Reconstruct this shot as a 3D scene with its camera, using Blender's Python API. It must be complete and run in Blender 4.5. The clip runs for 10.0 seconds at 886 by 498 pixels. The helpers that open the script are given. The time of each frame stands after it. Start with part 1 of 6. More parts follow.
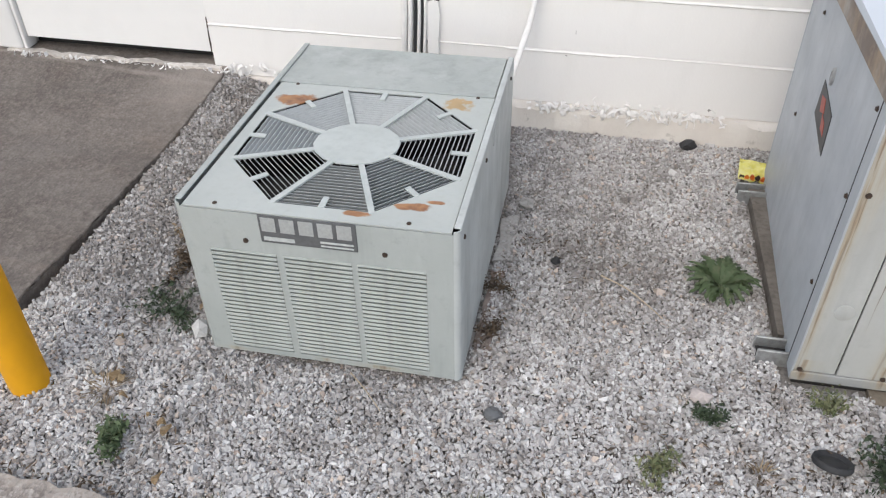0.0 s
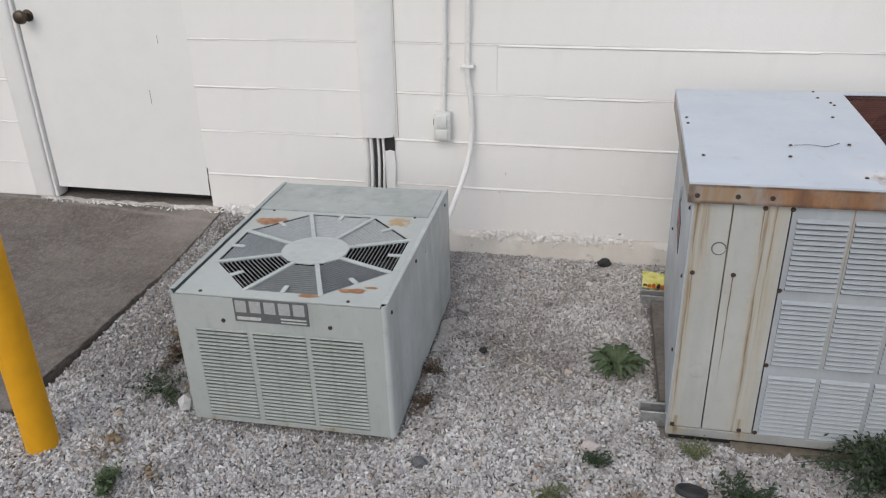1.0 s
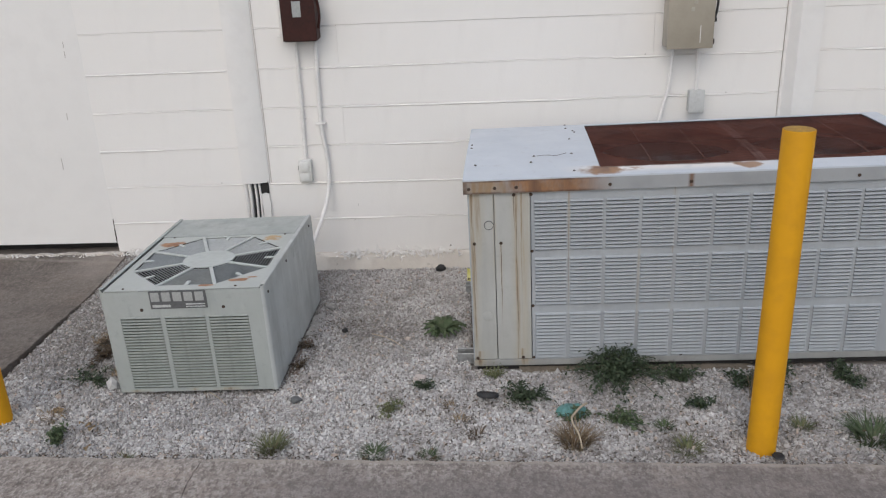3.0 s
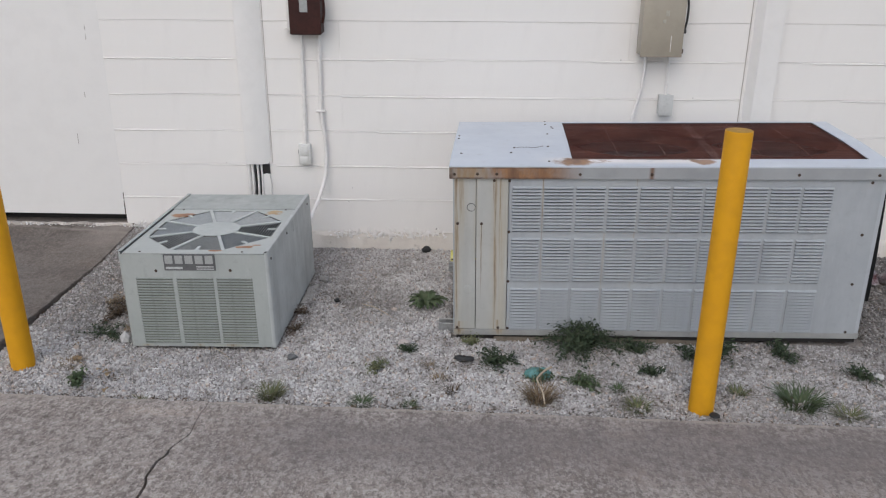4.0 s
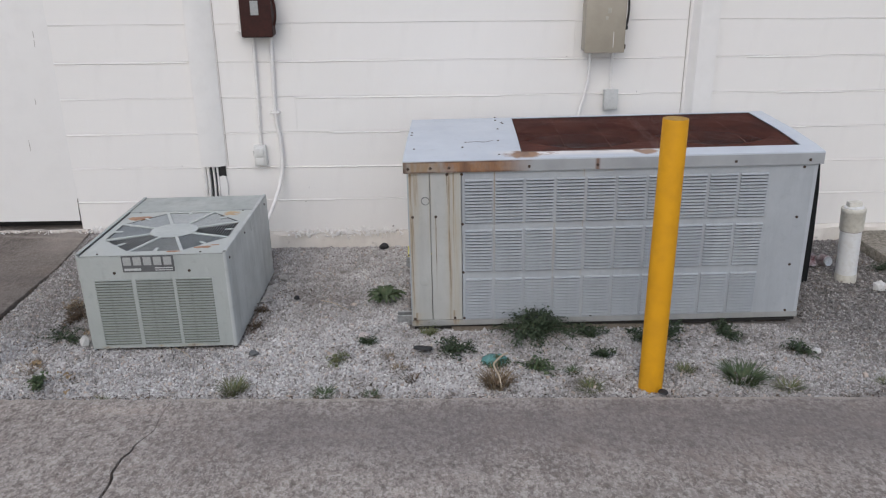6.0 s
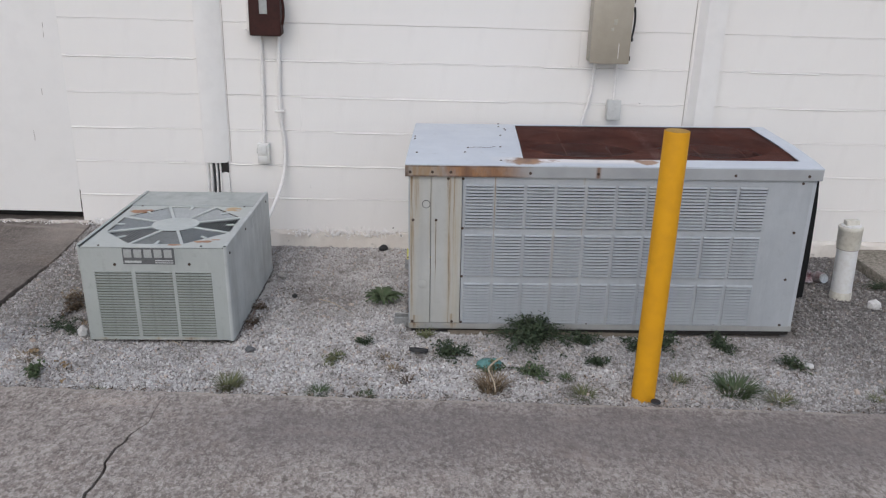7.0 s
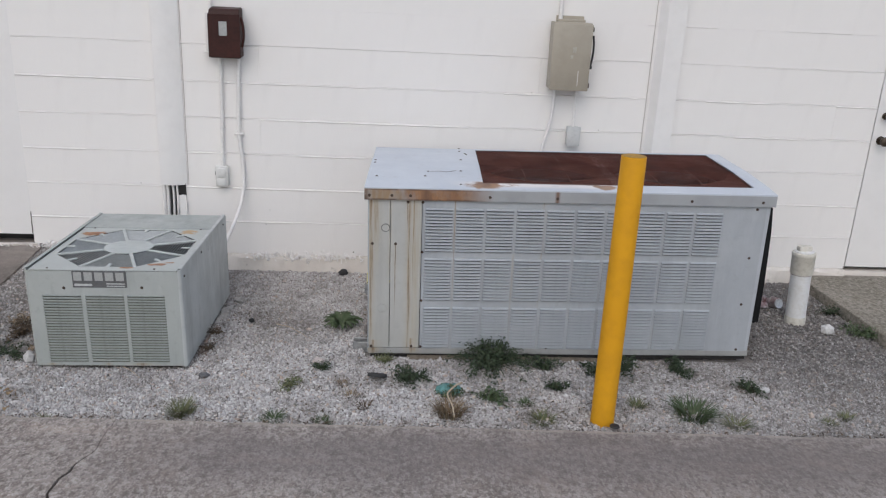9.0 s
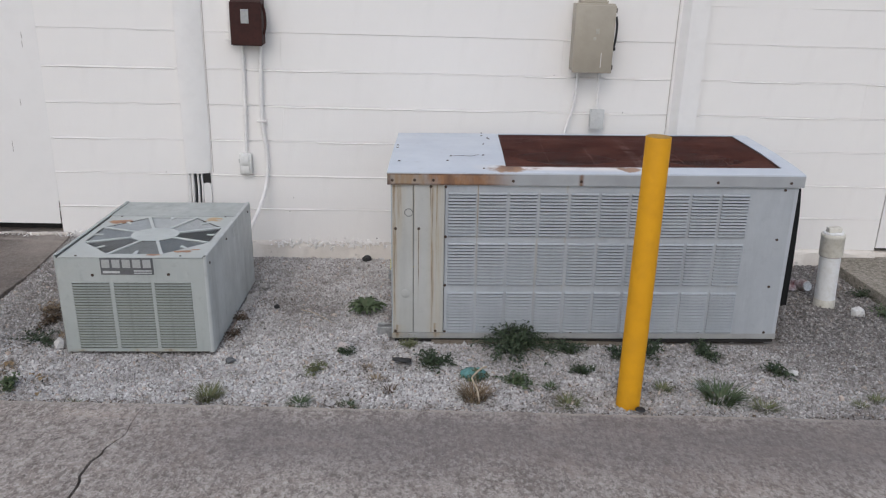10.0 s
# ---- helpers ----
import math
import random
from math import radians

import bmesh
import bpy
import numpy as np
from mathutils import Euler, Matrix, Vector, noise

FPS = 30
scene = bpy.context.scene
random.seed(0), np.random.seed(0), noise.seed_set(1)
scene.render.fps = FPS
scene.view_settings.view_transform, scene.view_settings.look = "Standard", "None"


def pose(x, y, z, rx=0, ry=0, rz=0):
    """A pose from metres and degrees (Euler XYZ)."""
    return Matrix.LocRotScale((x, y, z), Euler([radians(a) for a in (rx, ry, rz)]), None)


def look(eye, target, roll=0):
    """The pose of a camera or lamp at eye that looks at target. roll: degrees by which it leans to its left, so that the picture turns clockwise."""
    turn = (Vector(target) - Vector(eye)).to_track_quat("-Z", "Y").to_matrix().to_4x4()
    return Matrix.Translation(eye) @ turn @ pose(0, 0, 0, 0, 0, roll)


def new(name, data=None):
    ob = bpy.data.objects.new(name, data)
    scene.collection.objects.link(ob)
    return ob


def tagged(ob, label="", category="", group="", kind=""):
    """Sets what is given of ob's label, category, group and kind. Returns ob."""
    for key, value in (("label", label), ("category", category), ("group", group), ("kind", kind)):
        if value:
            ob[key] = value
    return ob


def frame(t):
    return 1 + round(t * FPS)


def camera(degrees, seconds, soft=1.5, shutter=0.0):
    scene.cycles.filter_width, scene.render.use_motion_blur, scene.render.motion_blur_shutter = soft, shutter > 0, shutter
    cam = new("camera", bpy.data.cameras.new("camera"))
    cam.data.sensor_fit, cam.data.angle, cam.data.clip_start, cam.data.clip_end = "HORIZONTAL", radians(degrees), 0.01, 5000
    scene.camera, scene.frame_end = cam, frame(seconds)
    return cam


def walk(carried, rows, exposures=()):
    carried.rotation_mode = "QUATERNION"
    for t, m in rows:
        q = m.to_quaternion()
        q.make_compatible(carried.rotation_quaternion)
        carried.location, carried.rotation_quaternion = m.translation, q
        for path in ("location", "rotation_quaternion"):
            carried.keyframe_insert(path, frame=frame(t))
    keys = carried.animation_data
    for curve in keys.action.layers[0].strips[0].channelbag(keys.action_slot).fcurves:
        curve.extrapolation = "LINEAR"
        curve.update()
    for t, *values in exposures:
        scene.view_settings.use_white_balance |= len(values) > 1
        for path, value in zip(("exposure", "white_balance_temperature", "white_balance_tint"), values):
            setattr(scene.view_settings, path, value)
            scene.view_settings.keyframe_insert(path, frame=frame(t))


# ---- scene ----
cam = camera(59.8, 10.0, 1.2)
PATH = [
    (0, (0.185, 0.403, 1.398), (-0.128, 1.948, 0.166), -0.1),
    (0.2, (0.216, 0.334, 1.422), (-0.112, 1.907, 0.231), 1.1),
    (0.5, (0.326, 0.198, 1.428), (-0.046, 1.838, 0.345), 0.8),
    (0.8, (0.451, 0.032, 1.46), (0.025, 1.748, 0.526), -0.5),
    (1, (0.485, -0.077, 1.484), (0.12, 1.688, 0.616), -1.0),
    (1.2, (0.482, -0.194, 1.496), (0.105, 1.593, 0.681), -0.2),
    (1.5, (0.484, -0.366, 1.493), (0.261, 1.431, 0.646), -1.1),
    (1.7, (0.503, -0.462, 1.523), (0.449, 1.338, 0.653), 0.9),
    (2, (0.583, -0.565, 1.534), (0.563, 1.275, 0.751), -0.6),
    (2.2, (0.691, -0.624, 1.529), (0.696, 1.235, 0.792), -0.4),
    (2.5, (0.78, -0.735, 1.547), (0.752, 1.126, 0.817), 0.7),
    (2.7, (0.807, -0.83, 1.555), (0.694, 1.036, 0.845), -0.4),
    (3, (0.802, -0.988, 1.551), (0.695, 0.886, 0.861), -2.4),
    (3.2, (0.826, -1.072, 1.567), (0.835, 0.8, 0.862), -0.6),
    (4.3, (0.816, -1.394, 1.593), (0.724, 0.483, 0.909), 0.3),
    (4.5, (0.816, -1.407, 1.584), (0.738, 0.48, 0.924), -0.3),
    (5, (0.839, -1.424, 1.585), (0.824, 0.466, 0.931), 0.2),
    (5.5, (0.84, -1.427, 1.579), (0.881, 0.448, 0.885), -0.4),
    (5.7, (0.842, -1.432, 1.581), (0.870, 0.446, 0.893), -0.9),
    (6.8, (0.837, -1.466, 1.581), (0.881, 0.416, 0.885), 1.6),
    (7, (0.837, -1.467, 1.58), (0.874, 0.415, 0.904), 1.6),
    (7.5, (0.839, -1.478, 1.569), (0.902, 0.429, 0.969), 1.5),
    (8, (0.847, -1.469, 1.561), (0.948, 0.438, 0.967), 1.9),
    (8.5, (0.858, -1.458, 1.559), (0.972, 0.45, 0.971), 2.1),
    (9, (0.857, -1.452, 1.564), (0.986, 0.449, 0.956), 2.7),
    (9.5, (0.85, -1.449, 1.553), (0.913, 0.435, 0.884), 1.8),
    (10, (0.858, -1.452, 1.548), (0.927, 0.442, 0.908), 1.6),
]
walk(cam, [(t, look(eye, target, roll)) for t, eye, target, roll in PATH], [(0, 0.27, 6180, 6), (0.6, -0.06, 6190, 6), (1, -0.18, 6200, 6), (1.5, -0.27, 6210, 6), (3, -0.29, 6220, 7), (4.5, -0.29, 6090, 8), (10, -0.28, 6060, 8)])

# ---- light ----
world = bpy.data.worlds.new("overcast_sky")
world.use_nodes = True
scene.world = world
wn = world.node_tree.nodes
sky = wn.new("ShaderNodeTexSky")
sky.sky_type = "NISHITA"
sky.sun_disc = False
sky.sun_elevation = radians(44)
sky.sun_rotation = radians(195)
sky.air_density, sky.dust_density, sky.ozone_density = 1.0, 3.5, 1.5
wn["Background"].inputs["Strength"].default_value = 0.14
world.node_tree.links.new(sky.outputs["Color"], wn["Background"].inputs["Color"])
sun = new("sun", bpy.data.lights.new("sun", "SUN"))
sun.data.energy, sun.data.angle, sun.data.color = 1.18, radians(160), (1.0, 0.955, 0.89)
sun.matrix_world = look((1.2, -3.2, 5.2), (0.9, 2.0, 0.0))

# ---- mesh helpers ----


def box(bm, x0, x1, y0, y1, z0, z1, bevel=0.0, seg=1):
    """A box, bevelled if asked, added to bm."""
    made = bmesh.ops.create_cube(bm, size=1.0)["verts"]
    for v in made:
        v.co = Vector(((x0 + x1) / 2 + v.co.x * (x1 - x0), (y0 + y1) / 2 + v.co.y * (y1 - y0), (z0 + z1) / 2 + v.co.z * (z1 - z0)))
    if bevel:
        edges = list({e for v in made for e in v.link_edges})
        bmesh.ops.bevel(bm, geom=edges, offset=bevel, segments=seg, affect="EDGES", profile=0.5)
    return bm


def prism(bm, outline, lo, hi, axis="z"):
    """An outline of 2D points drawn out along an axis."""
    def lift(a, b, c):
        return {"z": (a, b, c), "x": (c, a, b), "y": (a, c, b)}[axis]
    low = [bm.verts.new(lift(a, b, lo)) for a, b in outline]
    top = [bm.verts.new(lift(a, b, hi)) for a, b in outline]
    faces = [bm.faces.new(low[::-1]), bm.faces.new(top)]
    for n in range(len(low)):
        m = (n + 1) % len(low)
        faces.append(bm.faces.new((low[n], low[m], top[m], top[n])))
    bmesh.ops.recalc_face_normals(bm, faces=faces)
    return bm


def lathe(bm, profile, cx, cy, seg=24):
    """A profile of (radius, height) turned round an upright axis."""
    rings = []
    for r, z in profile:
        rings.append([bm.verts.new((cx + r * math.cos(2 * math.pi * k / seg), cy + r * math.sin(2 * math.pi * k / seg), z)) for k in range(seg)])
    for a, b in zip(rings, rings[1:]):
        for k in range(seg):
            m = (k + 1) % seg
            bm.faces.new((a[k], a[m], b[m], b[k]))
    bm.faces.new(rings[0][::-1])
    bm.faces.new(rings[-1])
    return bm


def tube(bm, points, r, seg=10, taper=1.0):
    """A round bar through a few points."""
    pts = [Vector(p) for p in points]
    rings, side = [], None
    for n, p in enumerate(pts):
        way = (pts[min(n + 1, len(pts) - 1)] - pts[max(n - 1, 0)]).normalized()
        if side is None:
            side = way.orthogonal().normalized()
        side = (side - way * side.dot(way)).normalized()
        up = way.cross(side)
        rr = r * (1 + (taper - 1) * n / max(len(pts) - 1, 1))
        rings.append([bm.verts.new(p + rr * (math.cos(2 * math.pi * k / seg) * side + math.sin(2 * math.pi * k / seg) * up)) for k in range(seg)])
    for a, b in zip(rings, rings[1:]):
        for k in range(seg):
            m = (k + 1) % seg
            bm.faces.new((a[k], a[m], b[m], b[k]))
    bm.faces.new(rings[0][::-1])
    bm.faces.new(rings[-1])
    return bm


def curve_points(points, steps=6):
    """A smooth line through the given points."""
    p = [Vector(q) for q in points]
    p = [2 * p[0] - p[1]] + p + [2 * p[-1] - p[-2]]
    out = []
    for n in range(1, len(p) - 2):
        for k in range(steps):
            t = k / steps
            a, b, c, d = p[n - 1], p[n], p[n + 1], p[n + 2]
            out.append(0.5 * (2 * b + (c - a) * t + (2 * a - 5 * b + 4 * c - d) * t * t + (3 * b - a - 3 * c + d) * t ** 3))
    return out + [p[-2]]


def mesh_of(name, bm, material, angle=38):
    me = bpy.data.meshes.new(name)
    bm.to_mesh(me)
    bm.free()
    for f in me.polygons:
        f.use_smooth = True
    me.set_sharp_from_angle(angle=radians(angle))
    me.materials.append(material)
    return me


def place_under(ob, parent):
    if parent is not None:
        ob.parent = parent
        base = parent.matrix_basis.copy()
        if parent.parent is not None:
            base = parent.parent.matrix_basis @ parent.matrix_parent_inverse @ base
        ob.matrix_parent_inverse = base.inverted()
    return ob


def part(name, bm, material, parent, label=""):
    """A mesh of its own under a thing or a part, drawn in the world's coordinates."""
    ob = place_under(new(name, mesh_of(name, bm, material)), parent)
    return tagged(ob, label)


def piece(name, me, at, parent):
    """One of many alike pieces on a shared mesh."""
    ob = place_under(new(name, me), parent)
    ob.location = at
    return ob


def thing(name, x, y, z, label, category, group="", kind=""):
    ob = new(name)
    ob.empty_display_size = 0.1
    ob.matrix_basis = pose(x, y, z)
    return tagged(ob, label, category, group, kind)


def solid(name, bm, material, label, category, group="", kind=""):
    """A top-level thing that is one mesh."""
    return tagged(new(name, mesh_of(name, bm, material)), label, category, group, kind)


# ---- materials ----


class Nodes:
    """A small wrapper round one material's node tree."""

    def __init__(self, name):
        self.m = bpy.data.materials.new(name)
        self.m.use_nodes = True
        self.t = self.m.node_tree
        self.b = self.t.nodes["Principled BSDF"]
        self.pos = self.add("ShaderNodeTexCoord").outputs["Object"]

    def add(self, kind, **values):
        n = self.t.nodes.new(kind)
        for k, v in values.items():
            self.put(n.inputs[k.replace("_", " ")], v)
        return n

    def put(self, socket, v):
        if isinstance(v, bpy.types.NodeSocket):
            self.t.links.new(v, socket)
        elif isinstance(v, tuple) and len(v) == 3 and socket.type == "RGBA":
            socket.default_value = (*v, 1)
        else:
            socket.default_value = v

    def noise(self, scale, detail=4.0, rough=0.6, stretch=None, at=None):
        src = at or self.pos
        if stretch:
            mp = self.add("ShaderNodeMapping", Vector=src, Scale=stretch)
            src = mp.outputs["Vector"]
        return self.add("ShaderNodeTexNoise", Vector=src, Scale=scale, Detail=detail, Roughness=rough).outputs["Fac"]

    def ramp(self, v, lo, hi, a=0.0, b=1.0):
        n = self.add("ShaderNodeMapRange", Value=v)
        for k, w in (("From Min", lo), ("From Max", hi), ("To Min", a), ("To Max", b)):
            n.inputs[k].default_value = w
        return n.outputs["Result"]

    def math(self, op, a, b=0.0):
        n = self.t.nodes.new("ShaderNodeMath")
        n.operation = op
        self.put(n.inputs[0], a)
        self.put(n.inputs[1], b)
        return n.outputs[0]

    def mix(self, fac, a, b, kind="MIX"):
        n = self.t.nodes.new("ShaderNodeMix")
        n.data_type, n.blend_type = "RGBA", kind
        self.put(n.inputs[0], fac)
        self.put(n.inputs[6], a)
        self.put(n.inputs[7], b)
        return n.outputs[2]

    def axes(self):
        n = self.add("ShaderNodeSeparateXYZ", Vector=self.pos)
        return n.outputs

    def bump(self, height, strength=0.3, distance=0.004):
        n = self.add("ShaderNodeBump", Height=height, Strength=strength, Distance=distance)
        self.put(self.b.inputs["Normal"], n.outputs["Normal"])

    def done(self, color, rough=0.6, metal=0.0, spec=None):
        self.put(self.b.inputs["Base Color"], color)
        self.put(self.b.inputs["Roughness"], rough)
        self.put(self.b.inputs["Metallic"], metal)
        if spec is not None:
            self.put(self.b.inputs["Specular IOR Level"], spec)
        return self.m


def surface(name, a, b, c=None, coarse=3.0, fine=60.0, rough=0.6, metal=0.0, relief=0.15, distance=0.002, spec=None):
    """Two scales of variation in colour, with a fine relief."""
    n = Nodes(name)
    big, small = n.noise(coarse, 5), n.noise(fine, 3)
    col = n.mix(n.ramp(big, 0.35, 0.65), a, b)
    col = n.mix(n.ramp(small, 0.45, 0.75, 0.0, 0.7), col, c or tuple(0.75 * v for v in b))
    n.bump(small, relief, distance)
    return n.done(col, n.ramp(big, 0.2, 0.8, rough - 0.08, min(rough + 0.1, 1.0)), metal, spec)


def rusted(name, paint, dirty, streaks=(), rough=0.45, mottle=0.45):
    """Old painted sheet steel: chalky paint, dirt runs, rust runs below the given places (x, half width, top, length, strength, darkness)."""
    n = Nodes(name)
    x, y, z = n.axes()
    col = n.mix(n.ramp(n.noise(4, 6), 0.35, 0.7), paint, dirty)
    col = n.mix(n.ramp(n.noise(9, 5, 0.7, (1.0, 1.0, 0.12)), 0.50, 0.78, 0, mottle), col, tuple(0.68 * v for v in dirty))
    col = n.mix(n.ramp(n.noise(26, 5, 0.7), 0.56, 0.74, 0, 0.6 * mottle), col, tuple(0.7 * v for v in dirty))
    col = n.mix(n.ramp(n.noise(140, 3), 0.5, 0.8, 0, 0.25), col, tuple(0.8 * v for v in paint))
    col = n.mix(n.ramp(n.noise(11, 5, 0.65, (1.0, 1.0, 0.22), n.add("ShaderNodeMapping", Vector=n.pos, Location=(3.1, 1.7, 0.4)).outputs["Vector"]), 0.52, 0.70, 0, 0.55 * mottle), col, tuple(min(1.22 * v, 1.0) for v in paint))
    total = core = None
    wob = n.ramp(n.noise(7, 3, 0.5, (8.0, 1.0, 1.0)), 0.2, 0.8, -0.003, 0.003)
    for at, half, top, length, strength, darkness in streaks:
        d = n.math("ABSOLUTE", n.math("SUBTRACT", n.math("ADD", x, wob), at))
        below = n.ramp(z, top + 0.006, top)
        run = n.math("ADD", n.ramp(d, half * 0.9, half * 0.1, 0.0, 0.6), n.ramp(d, half * 2.4, 0.0, 0.0, 0.4))
        f = n.math("MULTIPLY", n.math("MULTIPLY", run, below), n.ramp(z, top - length, top - 0.25 * length, 0, strength))
        total = f if total is None else n.math("MAXIMUM", total, f)
        c = n.math("MULTIPLY", n.math("MULTIPLY", n.ramp(d, half * 0.24, half * 0.06), below), n.ramp(z, top - 0.9 * length, top - 0.35 * length, 0, darkness))
        core = c if core is None else n.math("MAXIMUM", core, c)
    if total is not None:
        grain = n.ramp(n.noise(30, 4, 0.7, (3.0, 3.0, 0.15)), 0.25, 0.6)
        total = n.math("MULTIPLY", total, grain)
    if total is not None:
        rust = n.mix(n.ramp(n.noise(25, 4, 0.6, (1.0, 1.0, 0.3)), 0.3, 0.7), (0.15, 0.075, 0.028), (0.32, 0.195, 0.06))
        rust = n.mix(n.ramp(total, 0.25, 0.85), (0.43, 0.335, 0.165), rust)
        col = n.mix(n.math("MULTIPLY", total, 0.78), col, rust)
    if core is not None:
        col = n.mix(n.math("MULTIPLY", core, n.ramp(n.noise(16, 4, 0.6, (2.0, 2.0, 0.3)), 0.35, 0.6, 0.08, 0.62)), col, (0.085, 0.05, 0.03))
    n.bump(n.noise(6, 3), 0.12, 0.01)
    return n.done(col, n.ramp(n.noise(8, 3), 0.3, 0.7, rough - 0.08, rough + 0.15), 0.0)


def make_wall_paint():
    n = Nodes("white masonry paint")
    col = n.mix(n.ramp(n.noise(1.3, 5), 0.35, 0.7), (0.845, 0.825, 0.805), (0.81, 0.79, 0.77))
    col = n.mix(n.ramp(n.noise(7, 5, 0.7, (1, 1, 0.25)), 0.56, 0.85, 0, 0.25), col, (0.70, 0.68, 0.66))
    rnd = n.add("ShaderNodeObjectInfo").outputs["Random"]
    col = n.mix(n.ramp(rnd, 0, 1, 0, 0.05), col, (0.72, 0.69, 0.67))
    col = n.mix(n.ramp(n.noise(55, 2), 0.74, 0.78, 0, 0.3), col, (0.50, 0.47, 0.44))
    n.bump(n.math("ADD", n.noise(90, 4), n.noise(14, 3)), 0.28, 0.0025)
    return n.done(col, 0.62, 0.0, 0.3)


def make_footing(name="flaking painted footing", bare_from=0.60):
    n = Nodes(name)
    bare = n.mix(n.noise(40, 4), (0.40, 0.365, 0.33), (0.58, 0.54, 0.495))
    col = n.mix(n.ramp(n.noise(9, 6, 0.7), bare_from, bare_from + 0.07), n.mix(n.ramp(n.noise(4, 5), 0.4, 0.65), (0.74, 0.70, 0.65), (0.66, 0.61, 0.56)), bare)
    n.bump(n.noise(35, 5), 0.6, 0.006)
    return n.done(col, 0.8, 0.0, 0.2)


def make_gravel():
    n = Nodes("white marble chips")
    rnd = n.add("ShaderNodeNewGeometry").outputs["Random Per Island"]
    ramp = n.t.nodes.new("ShaderNodeValToRGB")
    n.put(ramp.inputs["Fac"], rnd)
    stops = [(0.0, (0.20, 0.182, 0.17)), (0.08, (0.345, 0.318, 0.303)), (0.3, (0.508, 0.485, 0.475)), (0.6, (0.608, 0.59, 0.583)),
             (0.85, (0.708, 0.695, 0.686)), (0.93, (0.835, 0.825, 0.818)), (0.97, (0.62, 0.52, 0.44)), (1.0, (0.46, 0.37, 0.31))]
    el = ramp.color_ramp.elements
    el[0].position, el[0].color = stops[0][0], (*stops[0][1], 1)
    el[1].position, el[1].color = stops[-1][0], (*stops[-1][1], 1)
    for p, c in stops[1:-1]:
        e = el.new(p)
        e.color = (*c, 1)
    col = n.mix(n.ramp(n.noise(120, 3), 0.4, 0.75, 0, 0.45), ramp.outputs["Color"], (0.38, 0.36, 0.345))
    # soil washed in between the stones, in drifts
    x, y, z = n.axes()
    drift = n.math("ADD", n.noise(2.6, 6, 0.7), n.math("ADD", n.ramp(y, 1.5, 2.6, -0.08, 0.03), n.math("ADD", n.math("ADD", n.ramp(x, 1.1, 2.4, -0.01, 0.14), n.ramp(x, 2.45, 2.9, 0.0, 0.14)), n.math("MULTIPLY", n.ramp(x, -0.66, -0.80, 0.0, 0.20), n.ramp(y, 1.55, 1.85)))))
    # trodden soil between the units and along the small one's front
    dx, dy = n.math("DIVIDE", n.math("SUBTRACT", x, 0.30), 0.34), n.math("DIVIDE", n.math("SUBTRACT", y, 2.13), 0.36)
    trod = n.ramp(n.math("ADD", n.math("MULTIPLY", dx, dx), n.math("MULTIPLY", dy, dy)), 1.0, 0.2, 0, 0.09)
    foot = n.math("MULTIPLY", n.math("MULTIPLY", n.ramp(y, 1.46, 1.62), n.ramp(x, -0.72, -0.5)), n.ramp(x, 0.05, -0.1, 0, 0.14))
    weedy = n.math("MULTIPLY", n.ramp(x, 0.7, 1.1, 0, 0.05), n.ramp(x, 2.3, 1.9))
    drift = n.math("ADD", drift, n.math("ADD", weedy, n.math("ADD", trod, foot)))
    spared = n.ramp(n.math("FRACT", n.math("MULTIPLY", rnd, 7.31)), 0.15, 0.85, 0.30, 1.0)
    col = n.mix(n.math("MULTIPLY", n.ramp(drift, 0.42, 0.66, 0, 0.85), spared), col, (0.205, 0.186, 0.172))
    col = n.mix(n.math("MULTIPLY", n.ramp(n.noise(8, 5, 0.7), 0.50, 0.68, 0, 0.75), spared), col, (0.205, 0.18, 0.16))
    # darker chips past the large unit
    mottle = n.math("ADD", n.ramp(x, 1.7, 2.3, 0, 0.15), n.math("MULTIPLY", n.ramp(x, 2.45, 2.65, 0, 0.75), n.ramp(n.math("ADD", y, n.ramp(n.noise(4, 4), 0.3, 0.7, -0.15, 0.15)), 1.5, 1.9, 0.1, 1.0)))
    col = n.mix(n.math("MULTIPLY", mottle, n.ramp(n.noise(48, 3), 0.38, 0.60, 0.15, 1.0)), col, (0.125, 0.118, 0.114))
    n.bump(n.noise(260, 2), 0.3, 0.001)
    return n.done(col, 0.75, 0.0, 0.3)


